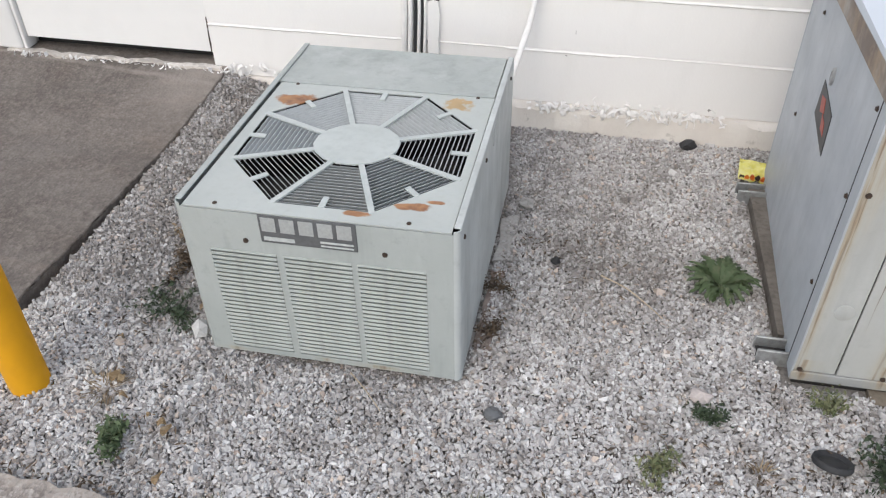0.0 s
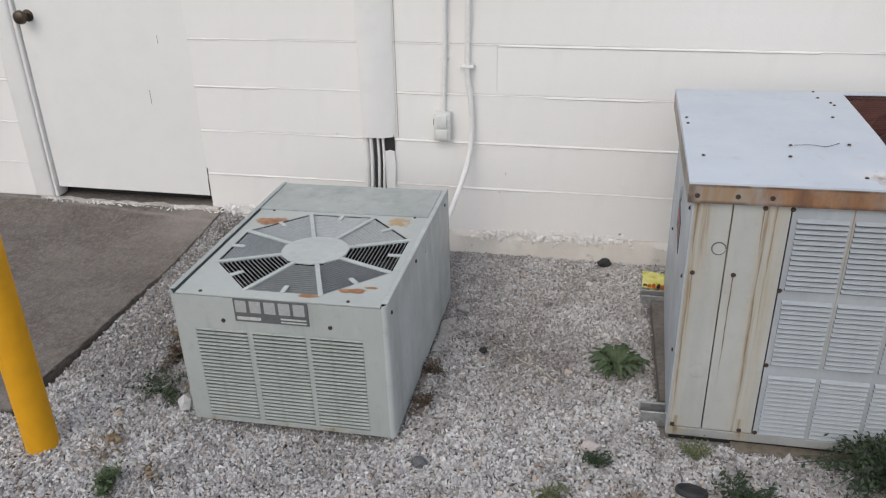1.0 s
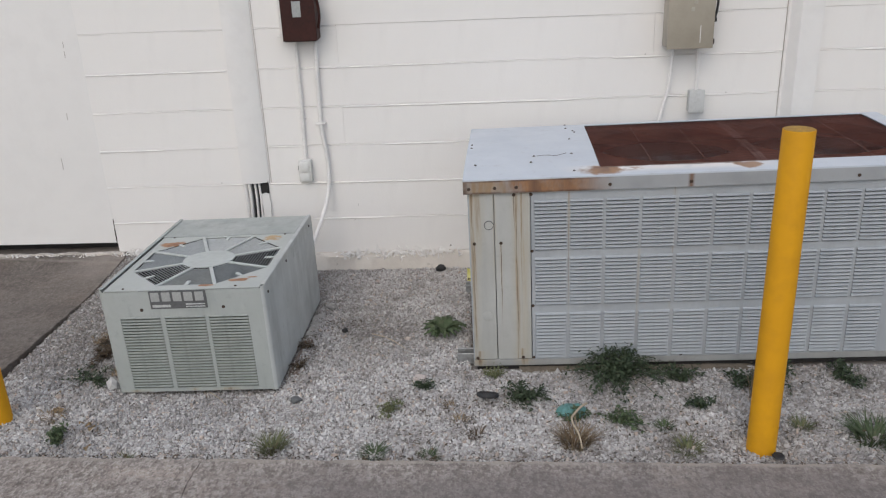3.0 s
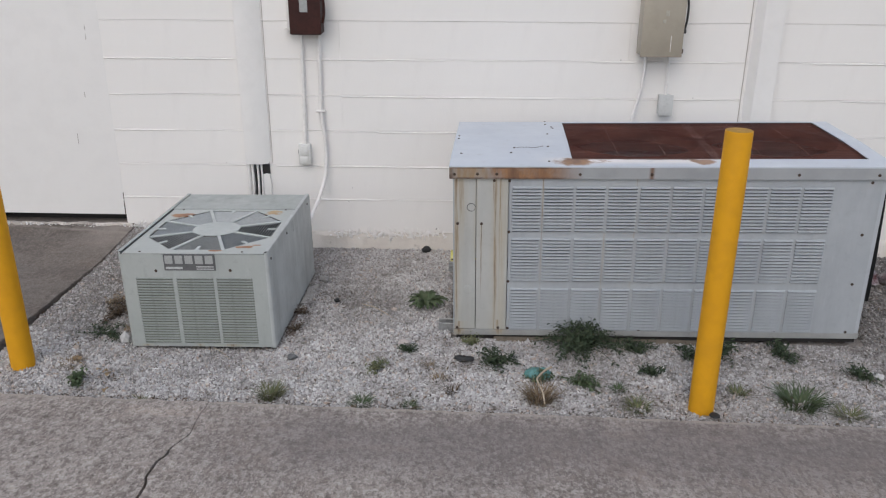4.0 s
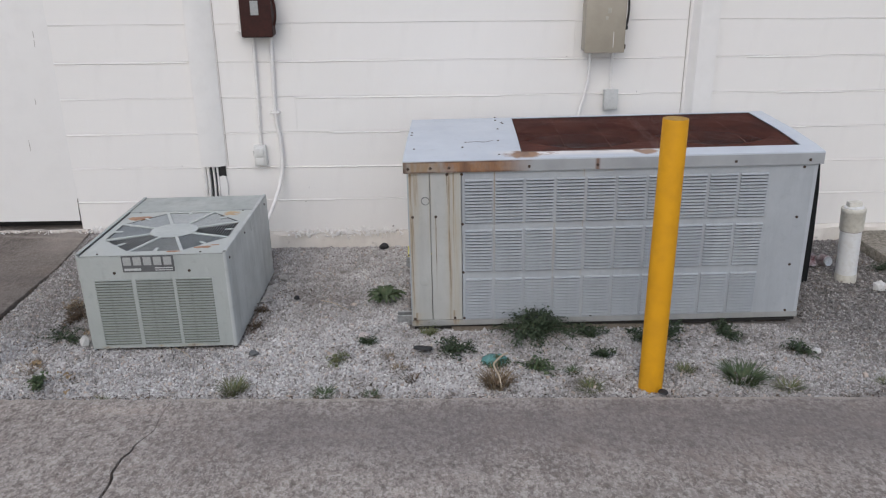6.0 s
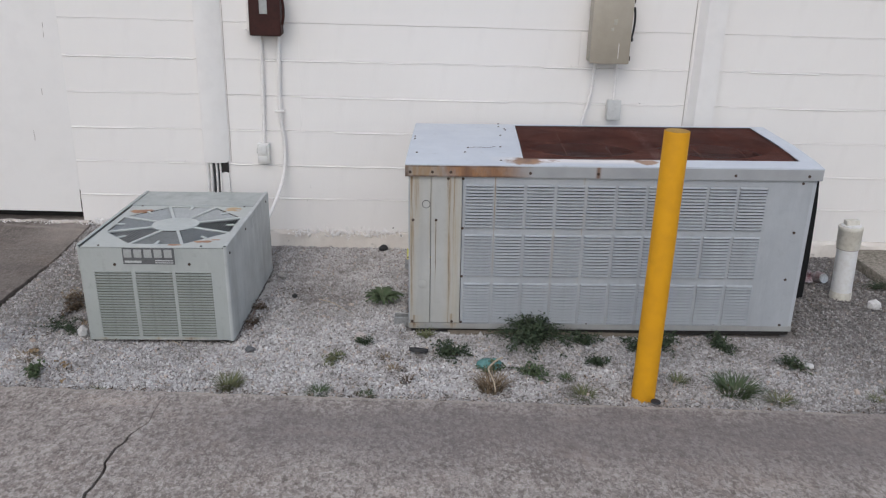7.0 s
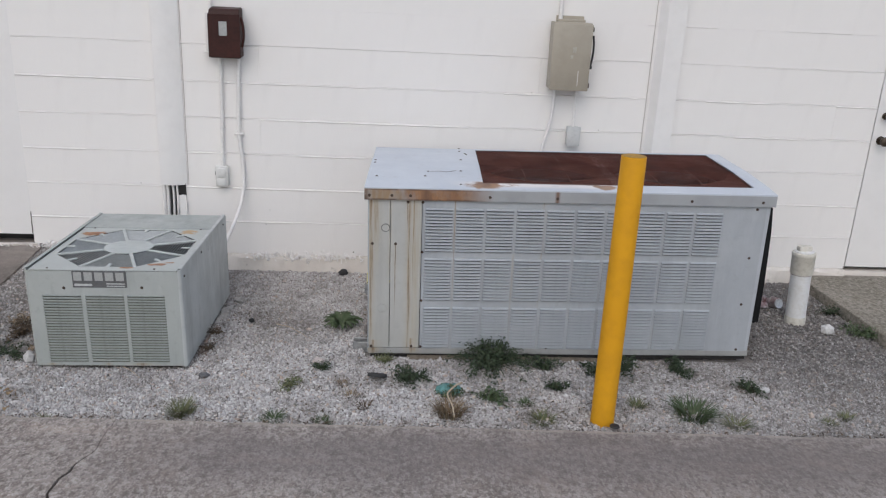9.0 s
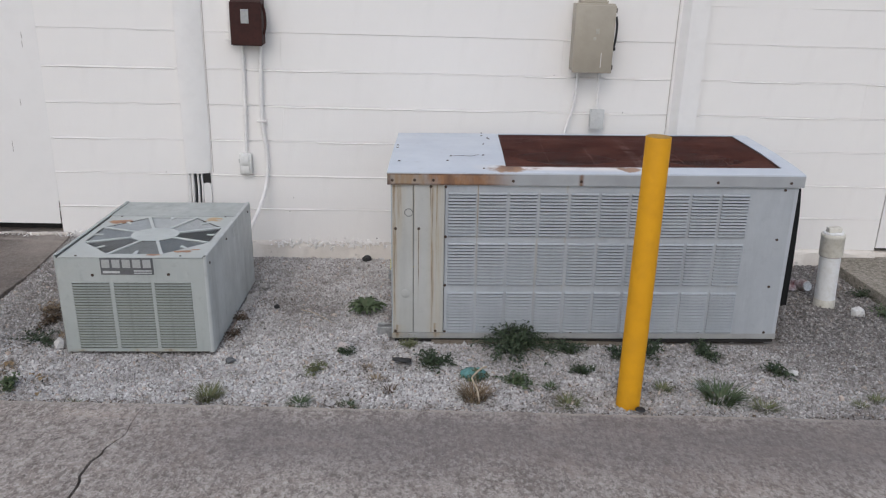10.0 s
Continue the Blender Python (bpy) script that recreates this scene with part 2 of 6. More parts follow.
def make_concrete(name, a, b, chip, dark, stain_scale=1.4, worn_edge=False, speckle=1.0, scuffed=False):
    """Worn concrete with its fine stones showing."""
    n = Nodes(name)
    vor = n.add("ShaderNodeTexVoronoi", Vector=n.pos, Scale=95.0)
    col = n.mix(n.ramp(n.noise(stain_scale, 6, 0.65), 0.36, 0.66), a, b)
    shade = n.add("ShaderNodeSeparateXYZ", Vector=vor.outputs["Color"]).outputs[0]
    col = n.mix(n.ramp(shade, 0.5, 1.0, 0, 0.85 * speckle), col, chip)
    col = n.mix(n.ramp(n.noise(34, 6, 0.75), 0.48, 0.66, 0, 0.85 * speckle), col, dark)
    col = n.mix(n.ramp(n.noise(11, 6, 0.7), 0.50, 0.72, 0, 0.6), col, dark)
    col = n.mix(n.ramp(n.noise(6, 6, 0.75, (1.0, 1.7, 1.0)), 0.58, 0.72, 0, 0.5), col, chip)
    # long bluish and reddish tracks across the slab
    col = n.mix(n.ramp(n.noise(2.2, 5, 0.65, (0.45, 2.6, 1.0)), 0.50, 0.68, 0, 0.5), col, tuple(0.62 * v + 0.02 for v in a))
    col = n.mix(n.ramp(n.noise(3.1, 5, 0.6, (0.6, 2.0, 1.0)), 0.56, 0.7, 0, 0.35), col, (1.12 * chip[0], chip[1], 0.93 * chip[2]))
    col = n.mix(n.ramp(n.noise(1.7, 5, 0.7), 0.52, 0.66, 0, 0.35), col, (1.05 * a[0], 0.96 * a[1], 0.9 * a[2]))
    # coarse grains, pale and dark
    col = n.mix(n.ramp(n.noise(75, 2, 0.7, (1.0, 0.6, 1.0)), 0.52, 0.60, 0, 0.52 * speckle), col, chip)
    col = n.mix(n.ramp(n.noise(58, 2, 0.7, (1.0, 0.6, 1.0)), 0.53, 0.61, 0, 0.50 * speckle), col, dark)
    if worn_edge:
        # the arris, knocked bare along the gravel
        x, y, z = n.axes()
        near = n.math("ADD", y, n.math("MULTIPLY", x, 0.0264))
        near = n.math("ADD", near, n.ramp(n.noise(14, 5), 0.2, 0.8, -0.012, 0.012))
        # a wet-looking bluish stain along the gravel side, deeper away from the crack
        wave = n.ramp(n.noise(2.4, 5, 0.6), 0.25, 0.75, -0.10, 0.10)
        band = n.math("MULTIPLY", n.ramp(n.math("ADD", y, wave), 0.62, 0.86), n.ramp(n.math("ADD", y, wave), 1.16, 1.02))
        band = n.math("MULTIPLY", band, n.ramp(n.math("ADD", x, wave), -0.22, 0.25, 0.15, 0.6))
        col = n.mix(band, col, (0.165, 0.145, 0.142))
        col = n.mix(n.ramp(n.math("ADD", x, n.math("MULTIPLY", wave, 4.0)), 0.9, 2.4, 0, 0.2), col, (0.17, 0.145, 0.13))
        col = n.mix(n.math("MULTIPLY", n.ramp(near, 1.146, 1.158), n.ramp(n.noise(4, 3), 0.38, 0.55, 0.15, 0.8)), col, (0.38, 0.34, 0.30))
    if scuffed:
        # pale scuffs, a trowelled line along the wall and bare cement towards the open corner
        x, y, z = n.axes()
        arc = n.add("ShaderNodeTexNoise", Vector=n.pos, Scale=5.0, Detail=3.0, Roughness=0.55, Distortion=2.2).outputs["Fac"]
        thin = n.ramp(n.math("ABSOLUTE", n.math("SUBTRACT", arc, 0.5)), 0.016, 0.004)
        col = n.mix(n.math("MULTIPLY", thin, n.ramp(n.noise(3.0, 4), 0.52, 0.68, 0, 0.5)), col, chip)
        line = n.math("SUBTRACT", n.math("ADD", y, n.math("MULTIPLY", x, 0.09)), 2.748)
        line = n.math("ADD", line, n.ramp(n.noise(6, 3), 0.2, 0.8, -0.02, 0.02))
        col = n.mix(n.math("MULTIPLY", n.ramp(n.math("ABSOLUTE", line), 0.016, 0.004), n.ramp(n.noise(9, 4), 0.35, 0.6, 0.1, 0.75)), col, chip)
        corner = n.math("MULTIPLY", n.ramp(x, -1.55, -1.22), n.ramp(y, 2.35, 2.8))
        col = n.mix(n.math("MULTIPLY", corner, n.ramp(n.noise(8, 5), 0.3, 0.6, 0.25, 0.85)), col, tuple(1.05 * v for v in chip))
    n.bump(n.math("ADD", vor.outputs["Distance"], n.noise(70, 4)), 0.5, 0.004)
    return n.done(col, 0.85, 0.0, 0.25)


def make_rust(name="rusted steel", a=(0.080, 0.026, 0.019), b=(0.155, 0.055, 0.038)):
    n = Nodes(name)
    col = n.mix(n.ramp(n.noise(5, 6), 0.35, 0.7), a, b)
    col = n.mix(n.ramp(n.noise(28, 4), 0.55, 0.8, 0, 0.7), col, (0.04, 0.022, 0.02))
    # pale dust scuffed over it
    col = n.mix(n.ramp(n.noise(7, 6, 0.7, (2.2, 0.8, 1.0)), 0.60, 0.78, 0, 0.5), col, tuple(1.6 * v + 0.05 for v in b))
    n.bump(n.noise(120, 3), 0.4, 0.001)
    return n.done(col, n.ramp(n.noise(4, 4), 0.35, 0.65, 0.58, 0.85), 0.0, 0.35)


def make_lid():
    """The big cabinet's lid: pale galvanised paint with sky light painted on its top, rust round the opening's edge and
    along the skirt.
    """
    n = Nodes("pale lid paint")
    x, y, z = n.axes()
    # top colour pale and bluish: the sky's reflection is painted in
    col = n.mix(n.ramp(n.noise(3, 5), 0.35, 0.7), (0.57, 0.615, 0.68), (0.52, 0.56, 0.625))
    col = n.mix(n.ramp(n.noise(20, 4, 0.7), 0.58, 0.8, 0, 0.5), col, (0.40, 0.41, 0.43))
    # skirt: the same paint without the sky's light, so coloured greyer
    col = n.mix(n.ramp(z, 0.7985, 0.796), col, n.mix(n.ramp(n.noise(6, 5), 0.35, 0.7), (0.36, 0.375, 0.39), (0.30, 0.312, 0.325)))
    patch = n.noise(7, 5, 0.6, (1.0, 1.6, 1.0))
    # the skirt, rusted along the compressor end and in runs further on
    skirt = n.math("MULTIPLY", n.math("MULTIPLY", n.ramp(z, 0.799, 0.795), n.ramp(x, 1.30, 1.16)), n.math("MAXIMUM", n.ramp(x, 0.90, 0.97), n.ramp(n.noise(13, 4, 0.6, (1.6, 1.0, 0.5)), 0.36, 0.54, 0.45, 0.95)))
    # the strip between the skirt and the fan opening
    strip = n.math("MULTIPLY", n.ramp(n.math("ABSOLUTE", n.math("SUBTRACT", y, 1.885)), 0.055, 0.015), n.ramp(n.math("ABSOLUTE", n.math("SUBTRACT", x, 1.52)), 0.42, 0.26))
    bare = n.mix(n.ramp(patch, 0.57, 0.64), (0.76, 0.735, 0.73), (0.28, 0.13, 0.065))
    col = n.mix(n.math("MULTIPLY", strip, n.ramp(patch, 0.36, 0.42, 0.55, 1.0)), col, bare)
    rust = n.mix(n.ramp(n.noise(9, 6, 0.7, (2.2, 1.0, 0.5)), 0.3, 0.7), (0.14, 0.062, 0.026), (0.34, 0.165, 0.06))
    rust = n.mix(n.ramp(x, 0.93, 0.88, 0, 0.5), rust, (0.33, 0.26, 0.15))
    rust = n.mix(n.ramp(n.noise(5, 4, 0.6, (3.0, 1.0, 0.3)), 0.60, 0.70, 0, 0.6), rust, (0.42, 0.35, 0.24))
    col = n.mix(n.math("MULTIPLY", skirt, n.ramp(n.noise(11, 5), 0.25, 0.5, 0.5, 0.92)), col, rust)
    # blackened edges of the rusted skirt, and its corner
    edge = n.math("MAXIMUM", n.ramp(z, 0.7575, 0.7500), n.math("MULTIPLY", n.ramp(z, 0.790, 0.7945), n.ramp(z, 0.799, 0.797)))
    edge = n.math("MAXIMUM", n.math("MULTIPLY", edge, n.ramp(x, 1.30, 1.20)), n.math("MULTIPLY", n.ramp(x, 0.765, 0.742), n.ramp(z, 0.7995, 0.797)))
    col = n.mix(n.math("MULTIPLY", edge, n.ramp(n.noise(14, 4, 0.6, (1.5, 1.0, 1.0)), 0.36, 0.6, 0.1, 0.85)), col, (0.075, 0.045, 0.034))
    # rust spreading from the opening's corner, and one dirty patch further along
    for cx, cy, rx, ry, amount in ((1.268, 1.868, 0.085, 0.055, 0.95), (1.80, 1.87, 0.05, 0.04, 0.9)):
        dx, dy = n.math("DIVIDE", n.math("SUBTRACT", x, cx), rx), n.math("DIVIDE", n.math("SUBTRACT", y, cy), ry)
        d = n.math("ADD", n.math("ADD", n.math("MULTIPLY", dx, dx), n.math("MULTIPLY", dy, dy)), n.ramp(n.noise(16, 4), 0.3, 0.7, -0.6, 0.6))
        col = n.mix(n.math("MULTIPLY", n.math("MULTIPLY", n.ramp(d, 1.25, 0.55), amount), n.ramp(z, 0.795, 0.80)), col, rust)
    lip = n.math("MULTIPLY", n.ramp(n.math("ABSOLUTE", n.math("SUBTRACT", n.math("ADD", y, n.ramp(n.noise(12, 3), 0.3, 0.7, -0.006, 0.006)), 1.902)), 0.010, 0.003), n.math("MULTIPLY", n.ramp(x, 1.22, 1.27), n.ramp(x, 2.1, 1.8)))
    col = n.mix(n.math("MULTIPLY", lip, n.ramp(z, 0.795, 0.80, 0, 0.85)), col, (0.10, 0.045, 0.03))
    run = n.math("MULTIPLY", n.ramp(z, 0.799, 0.795), n.ramp(n.math("ABSOLUTE", n.math("SUBTRACT", x, 1.581)), 0.014, 0.003))
    col = n.mix(n.math("MULTIPLY", run, 0.85), col, (0.15, 0.078, 0.04))
    n.bump(n.noise(5, 2), 0.15, 0.012)
    return n.done(col, n.ramp(n.noise(6), 0.3, 0.7, 0.34, 0.5), 0.0)


def make_fan_top():
    """The small cabinet's top: grey-green paint with four rust scars."""
    n = Nodes("grey green top paint")
    x, y, z = n.axes()
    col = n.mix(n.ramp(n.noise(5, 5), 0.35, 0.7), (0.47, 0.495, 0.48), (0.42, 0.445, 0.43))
    col = n.mix(n.ramp(n.noise(50, 3), 0.5, 0.8, 0, 0.35), col, (0.36, 0.38, 0.355))
    total = None
    for cx, cy, rx, ry in ((-0.563, 2.178, 0.062, 0.03), (-0.127, 2.222, 0.045, 0.035), (-0.150, 1.736, 0.042, 0.014), (-0.258, 1.690, 0.032, 0.009), (-0.098, 1.762, 0.018, 0.007)):
        dx = n.math("DIVIDE", n.math("SUBTRACT", x, cx), rx)
        dy = n.math("DIVIDE", n.math("SUBTRACT", y, cy), ry)
        d = n.math("ADD", n.math("MULTIPLY", dx, dx), n.math("MULTIPLY", dy, dy))
        f = n.ramp(n.math("ADD", d, n.ramp(n.noise(22, 4), 0.3, 0.7, -0.9, 0.9)), 1.15, 0.6)
        total = f if total is None else n.math("MAXIMUM", total, f)
    rust = n.mix(n.ramp(n.noise(30, 4), 0.3, 0.7), (0.16, 0.05, 0.018), (0.44, 0.21, 0.075))
    rust = n.mix(n.math("MULTIPLY", n.ramp(x, -0.24, -0.18, 0.0, 0.75), n.ramp(y, 2.0, 2.1)), rust, (0.46, 0.34, 0.17))
    col = n.mix(n.math("MULTIPLY", total, 0.95), col, rust)
    n.bump(n.noise(8, 3), 0.1, 0.006)
    return n.done(col, 0.48, 0.0)


def make_leaf(name, a, b, c):
    n = Nodes(name)
    rnd = n.add("ShaderNodeNewGeometry").outputs["Random Per Island"]
    col = n.mix(rnd, a, b)
    col = n.mix(n.ramp(n.noise(45, 3), 0.5, 0.75), col, c)
    return n.done(col, 0.6, 0.0, 0.3)


PAINT = make_wall_paint()
FOOTING = make_footing()
SILL = make_footing("worn painted sill", 0.44)
GRAVEL = make_gravel()
YARD = make_concrete("worn yard concrete", (0.395, 0.35, 0.316), (0.255, 0.219, 0.195), (0.52, 0.475, 0.44), (0.118, 0.10, 0.09), 1.9, True)
STEP = make_concrete("dark stained concrete", (0.195, 0.172, 0.155), (0.11, 0.094, 0.083), (0.28, 0.248, 0.222), (0.075, 0.062, 0.054), 3.4, False, 0.45, True)
PAD = make_concrete("mossy pale concrete", (0.31, 0.28, 0.24), (0.20, 0.182, 0.15), (0.40, 0.365, 0.325), (0.12, 0.115, 0.08), 2.6)
SOIL = surface("dark grit and soil", (0.22, 0.20, 0.182), (0.27, 0.248, 0.23), (0.14, 0.125, 0.113), 2.0, 90, 0.95, relief=0.8, distance=0.006)
DOORPAINT = surface("white door paint", (0.815, 0.80, 0.785), (0.79, 0.775, 0.76), (0.765, 0.75, 0.735), 1.2, 9, 0.5, relief=0.08)
COVERPAINT = surface("white sheet metal paint", (0.82, 0.805, 0.79), (0.79, 0.775, 0.76), (0.76, 0.745, 0.73), 1.5, 12, 0.5, relief=0.08)
SEAM = surface("dirty paint seam", (0.30, 0.26, 0.24), (0.42, 0.38, 0.355), None, 8, 60, 0.8)
SMALLPAINT = rusted("grey green cabinet paint", (0.41, 0.435, 0.425), (0.345, 0.37, 0.357), mottle=0.75, streaks=((-0.22, 0.05, 0.008, 0.016, 0.9, 0.6), (-0.60, 0.03, 0.006, 0.014, 0.7, 0.6), (-0.36, 0.02, 0.008, 0.014, 0.7, 0.5)))
# right side's chalky mottle; base lightened to paint in side light
SMALLLITSIDE = rusted("chalky cabinet paint lightened on the side", (0.52, 0.542, 0.535), (0.44, 0.46, 0.452), mottle=0.9)
# the louvres' shade is put into this darker copy of the cabinet paint
SMALLLOUVRE = rusted("shaded grey green louvre paint", (0.32, 0.345, 0.33), (0.255, 0.28, 0.262), mottle=0.75)
SMALLTOP = make_fan_top()
HUBPAINT = surface("pale grey fan guard", (0.52, 0.55, 0.54), (0.46, 0.49, 0.48), (0.40, 0.43, 0.42), 4, 40, 0.45)
SLATPAINT = surface("grey guard slats", (0.46, 0.48, 0.485), (0.40, 0.42, 0.425), (0.33, 0.345, 0.35), 6, 60, 0.55)
FRONTPAINT = rusted("cream end panel paint", (0.455, 0.462, 0.45), (0.405, 0.405, 0.385),
                    streaks=((0.7640, 0.012, 0.76, 1.50, 1.0, 0.9), (0.785, 0.018, 0.76, 0.36, 0.9, 0.0), (0.8485, 0.008, 0.76, 0.55, 0.45, 0.3), (0.934, 0.012, 0.76, 1.50, 1.0, 0.9), (0.925, 0.007, 0.735, 0.16, 0.9, 2.5),
                             (0.960, 0.026, 0.76, 1.30, 0.55, 0.0), (0.952, 0.006, 0.76, 0.75, 0.9, 0.6), (0.770, 0.006, 0.545, 0.24, 0.8, 1.8), (0.873, 0.007, 0.545, 0.40, 0.45, 2.5), (0.775, 0.02, 0.075, 0.07, 0.9, 0.5), (0.95, 0.02, 0.085, 0.075, 0.9, 0.5)))
LOUVREPAINT = rusted("blue grey louvred panel paint", (0.405, 0.43, 0.455), (0.345, 0.367, 0.395), streaks=((1.133, 0.004, 0.76, 0.60, 0.9, 1.4), (1.402, 0.005, 0.5, 0.45, 0.45, 0.3), (1.528, 0.005, 0.76, 0.75, 0.6, 1.3)))
SIDEPAINT = rusted("blue grey cabinet paint", (0.45, 0.475, 0.505), (0.39, 0.415, 0.445), mottle=0.5)
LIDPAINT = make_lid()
RUST = make_rust()
STRAPRUST = make_rust("scuffed mauve rust", (0.17, 0.095, 0.08), (0.26, 0.165, 0.145))
DARKRUST = make_rust("dark rusted steel", (0.055, 0.020, 0.016), (0.095, 0.036, 0.028))
# near-black that stands in for shade in gaps, holes and cabinets
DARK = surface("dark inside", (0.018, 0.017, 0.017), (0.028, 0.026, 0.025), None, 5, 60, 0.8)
SMALLCOIL = surface("dark dusty coil fins", (0.185, 0.20, 0.168), (0.145, 0.16, 0.132), (0.095, 0.107, 0.09), 6, 90, 0.8)
COIL = surface("dusty coil fins", (0.20, 0.205, 0.20), (0.15, 0.155, 0.152), (0.09, 0.092, 0.092), 6, 90, 0.7)
SCREW = surface("dark rusty screw", (0.055, 0.042, 0.036), (0.09, 0.06, 0.045), None, 40, 200, 0.6, 0.5)
YELLOW = surface("yellow safety paint", (0.70, 0.345, 0.008), (0.66, 0.32, 0.008), (0.58, 0.285, 0.012), 3, 12, 0.62, relief=0.2, spec=0.3)
DIRTYYELLOW = surface("dirty yellow paint", (0.46, 0.26, 0.03), (0.38, 0.215, 0.035), (0.20, 0.13, 0.05), 30, 120, 0.7)
BROWNBOX = surface("dark brown enamel", (0.034, 0.011, 0.009), (0.050, 0.016, 0.013), (0.022, 0.008, 0.007), 9, 60, 0.5, spec=0.25)
TANBOX = surface("tan grey enamel", (0.385, 0.35, 0.285), (0.355, 0.32, 0.26), (0.32, 0.288, 0.23), 4, 18, 0.45)
FADED = surface("faded grey print", (0.44, 0.42, 0.37), (0.40, 0.375, 0.32), None, 30, 90, 0.5)
GREYPLASTIC = surface("pale grey plastic", (0.58, 0.585, 0.58), (0.52, 0.525, 0.52), (0.45, 0.455, 0.45), 8, 60, 0.5)
WHITEPLASTIC = surface("weathered white plastic", (0.74, 0.74, 0.725), (0.68, 0.675, 0.655), (0.55, 0.535, 0.50), 6, 40, 0.45)
CONDUIT = surface("painted conduit", (0.82, 0.80, 0.78), (0.77, 0.75, 0.73), (0.68, 0.66, 0.64), 6, 40, 0.5)
BLACKRUB = surface("black rubber", (0.022, 0.022, 0.024), (0.035, 0.035, 0.037), (0.012, 0.012, 0.012), 8, 60, 0.65)
BLACKSHEET = surface("matt black sheet", (0.010, 0.010, 0.011), (0.014, 0.014, 0.015), (0.007, 0.007, 0.007), 8, 60, 0.7, spec=0.2)
GALV = surface("weathered galvanised steel", (0.42, 0.43, 0.43), (0.34, 0.345, 0.345), (0.22, 0.21, 0.20), 9, 70, 0.5, 0.6)
WOOD = surface("weathered timber", (0.22, 0.185, 0.14), (0.16, 0.132, 0.10), (0.10, 0.08, 0.06), 8, 60, 0.85, relief=0.5)
# dark for the shade under the large unit, put into the colour
SHADEWOOD = surface("shade-dark timber", (0.085, 0.068, 0.055), (0.06, 0.048, 0.04), (0.035, 0.028, 0.024), 8, 60, 0.9, relief=0.5)
GREYWOOD = surface("grey weathered timber", (0.19, 0.168, 0.145), (0.135, 0.118, 0.10), (0.08, 0.068, 0.057), 8, 60, 0.9, relief=0.5)
REDWOOD = surface("red brown rotten timber", (0.20, 0.145, 0.12), (0.30, 0.26, 0.235), (0.14, 0.09, 0.07), 7, 50, 0.9, relief=0.6, distance=0.004)
STONEGREY = surface("grey concrete lump", (0.42, 0.40, 0.38), (0.33, 0.315, 0.295), (0.20, 0.19, 0.18), 14, 80, 0.85, relief=0.6, distance=0.003)
WHITESTONE = surface("white stone", (0.66, 0.655, 0.65), (0.52, 0.51, 0.50), (0.36, 0.345, 0.335), 14, 80, 0.75, relief=0.4)
LABELGREY = surface("dark grey label foil", (0.125, 0.128, 0.132), (0.10, 0.103, 0.107), (0.08, 0.081, 0.085), 20, 120, 0.45)
LABELLIGHT = surface("pale label print", (0.55, 0.57, 0.56), (0.47, 0.49, 0.48), (0.35, 0.36, 0.355), 30, 120, 0.5)
LETTER = surface("dulled grey lettering", (0.40, 0.41, 0.405), (0.34, 0.35, 0.345), (0.29, 0.30, 0.295), 60, 160, 0.5)
LABELBLACK = surface("black label", (0.045, 0.045, 0.047), (0.06, 0.06, 0.062), None, 20, 120, 0.5)
LABELRED = surface("red label print", (0.42, 0.085, 0.06), (0.34, 0.075, 0.055), (0.22, 0.07, 0.055), 25, 90, 0.5)
PACKYELLOW = surface("yellow wrapper", (0.70, 0.66, 0.20), (0.64, 0.58, 0.12), (0.72, 0.70, 0.42), 18, 70, 0.35)
PACKORANGE = surface("orange wrapper print", (0.70, 0.16, 0.02), (0.42, 0.05, 0.02), (0.75, 0.30, 0.03), 40, 110, 0.35)
TEAL = surface("teal thin plastic", (0.10, 0.25, 0.24), (0.17, 0.34, 0.32), (0.06, 0.14, 0.135), 16, 70, 0.4)
CAN = surface("crushed metal can", (0.60, 0.60, 0.60), (0.30, 0.27, 0.26), (0.16, 0.12, 0.115), 25, 60, 0.3, 0.8)
TWIG = surface("bleached root", (0.52, 0.44, 0.33), (0.42, 0.34, 0.25), None, 20, 80, 0.8)
GRASS = make_leaf("weed green", (0.055, 0.085, 0.04), (0.09, 0.122, 0.058), (0.13, 0.14, 0.085))
BUSH = make_leaf("dark weed green", (0.032, 0.050, 0.027), (0.052, 0.072, 0.038), (0.075, 0.085, 0.052))
STRAW = make_leaf("dry straw", (0.38, 0.31, 0.21), (0.17, 0.115, 0.07), (0.13, 0.085, 0.055))
MIXED = make_leaf("yellowing grass", (0.10, 0.125, 0.058), (0.18, 0.18, 0.09), (0.20, 0.19, 0.12))
LITTER = make_leaf("leaf and bark bits", (0.06, 0.045, 0.033), (0.15, 0.105, 0.065), (0.04, 0.03, 0.024))
DEADLEAF = make_leaf("dead leaf", (0.42, 0.31, 0.18), (0.36, 0.26, 0.15), (0.48, 0.40, 0.28))
BRASS = surface("dark bronze", (0.07, 0.055, 0.045), (0.10, 0.08, 0.06), None, 20, 90, 0.35, 0.8)

# ---- the setting ----
WALL_Y = 2.97
COURSE0, COURSE = 0.092, 0.2006

bm = bmesh.new()
bmesh.ops.create_grid(bm, x_segments=8, y_segments=8, size=150)
for v in bm.verts:
    v.co.z = -0.022
solid("ground", bm, SOIL, "dark grit and soil under gravel and paving", "ground", kind="structure")

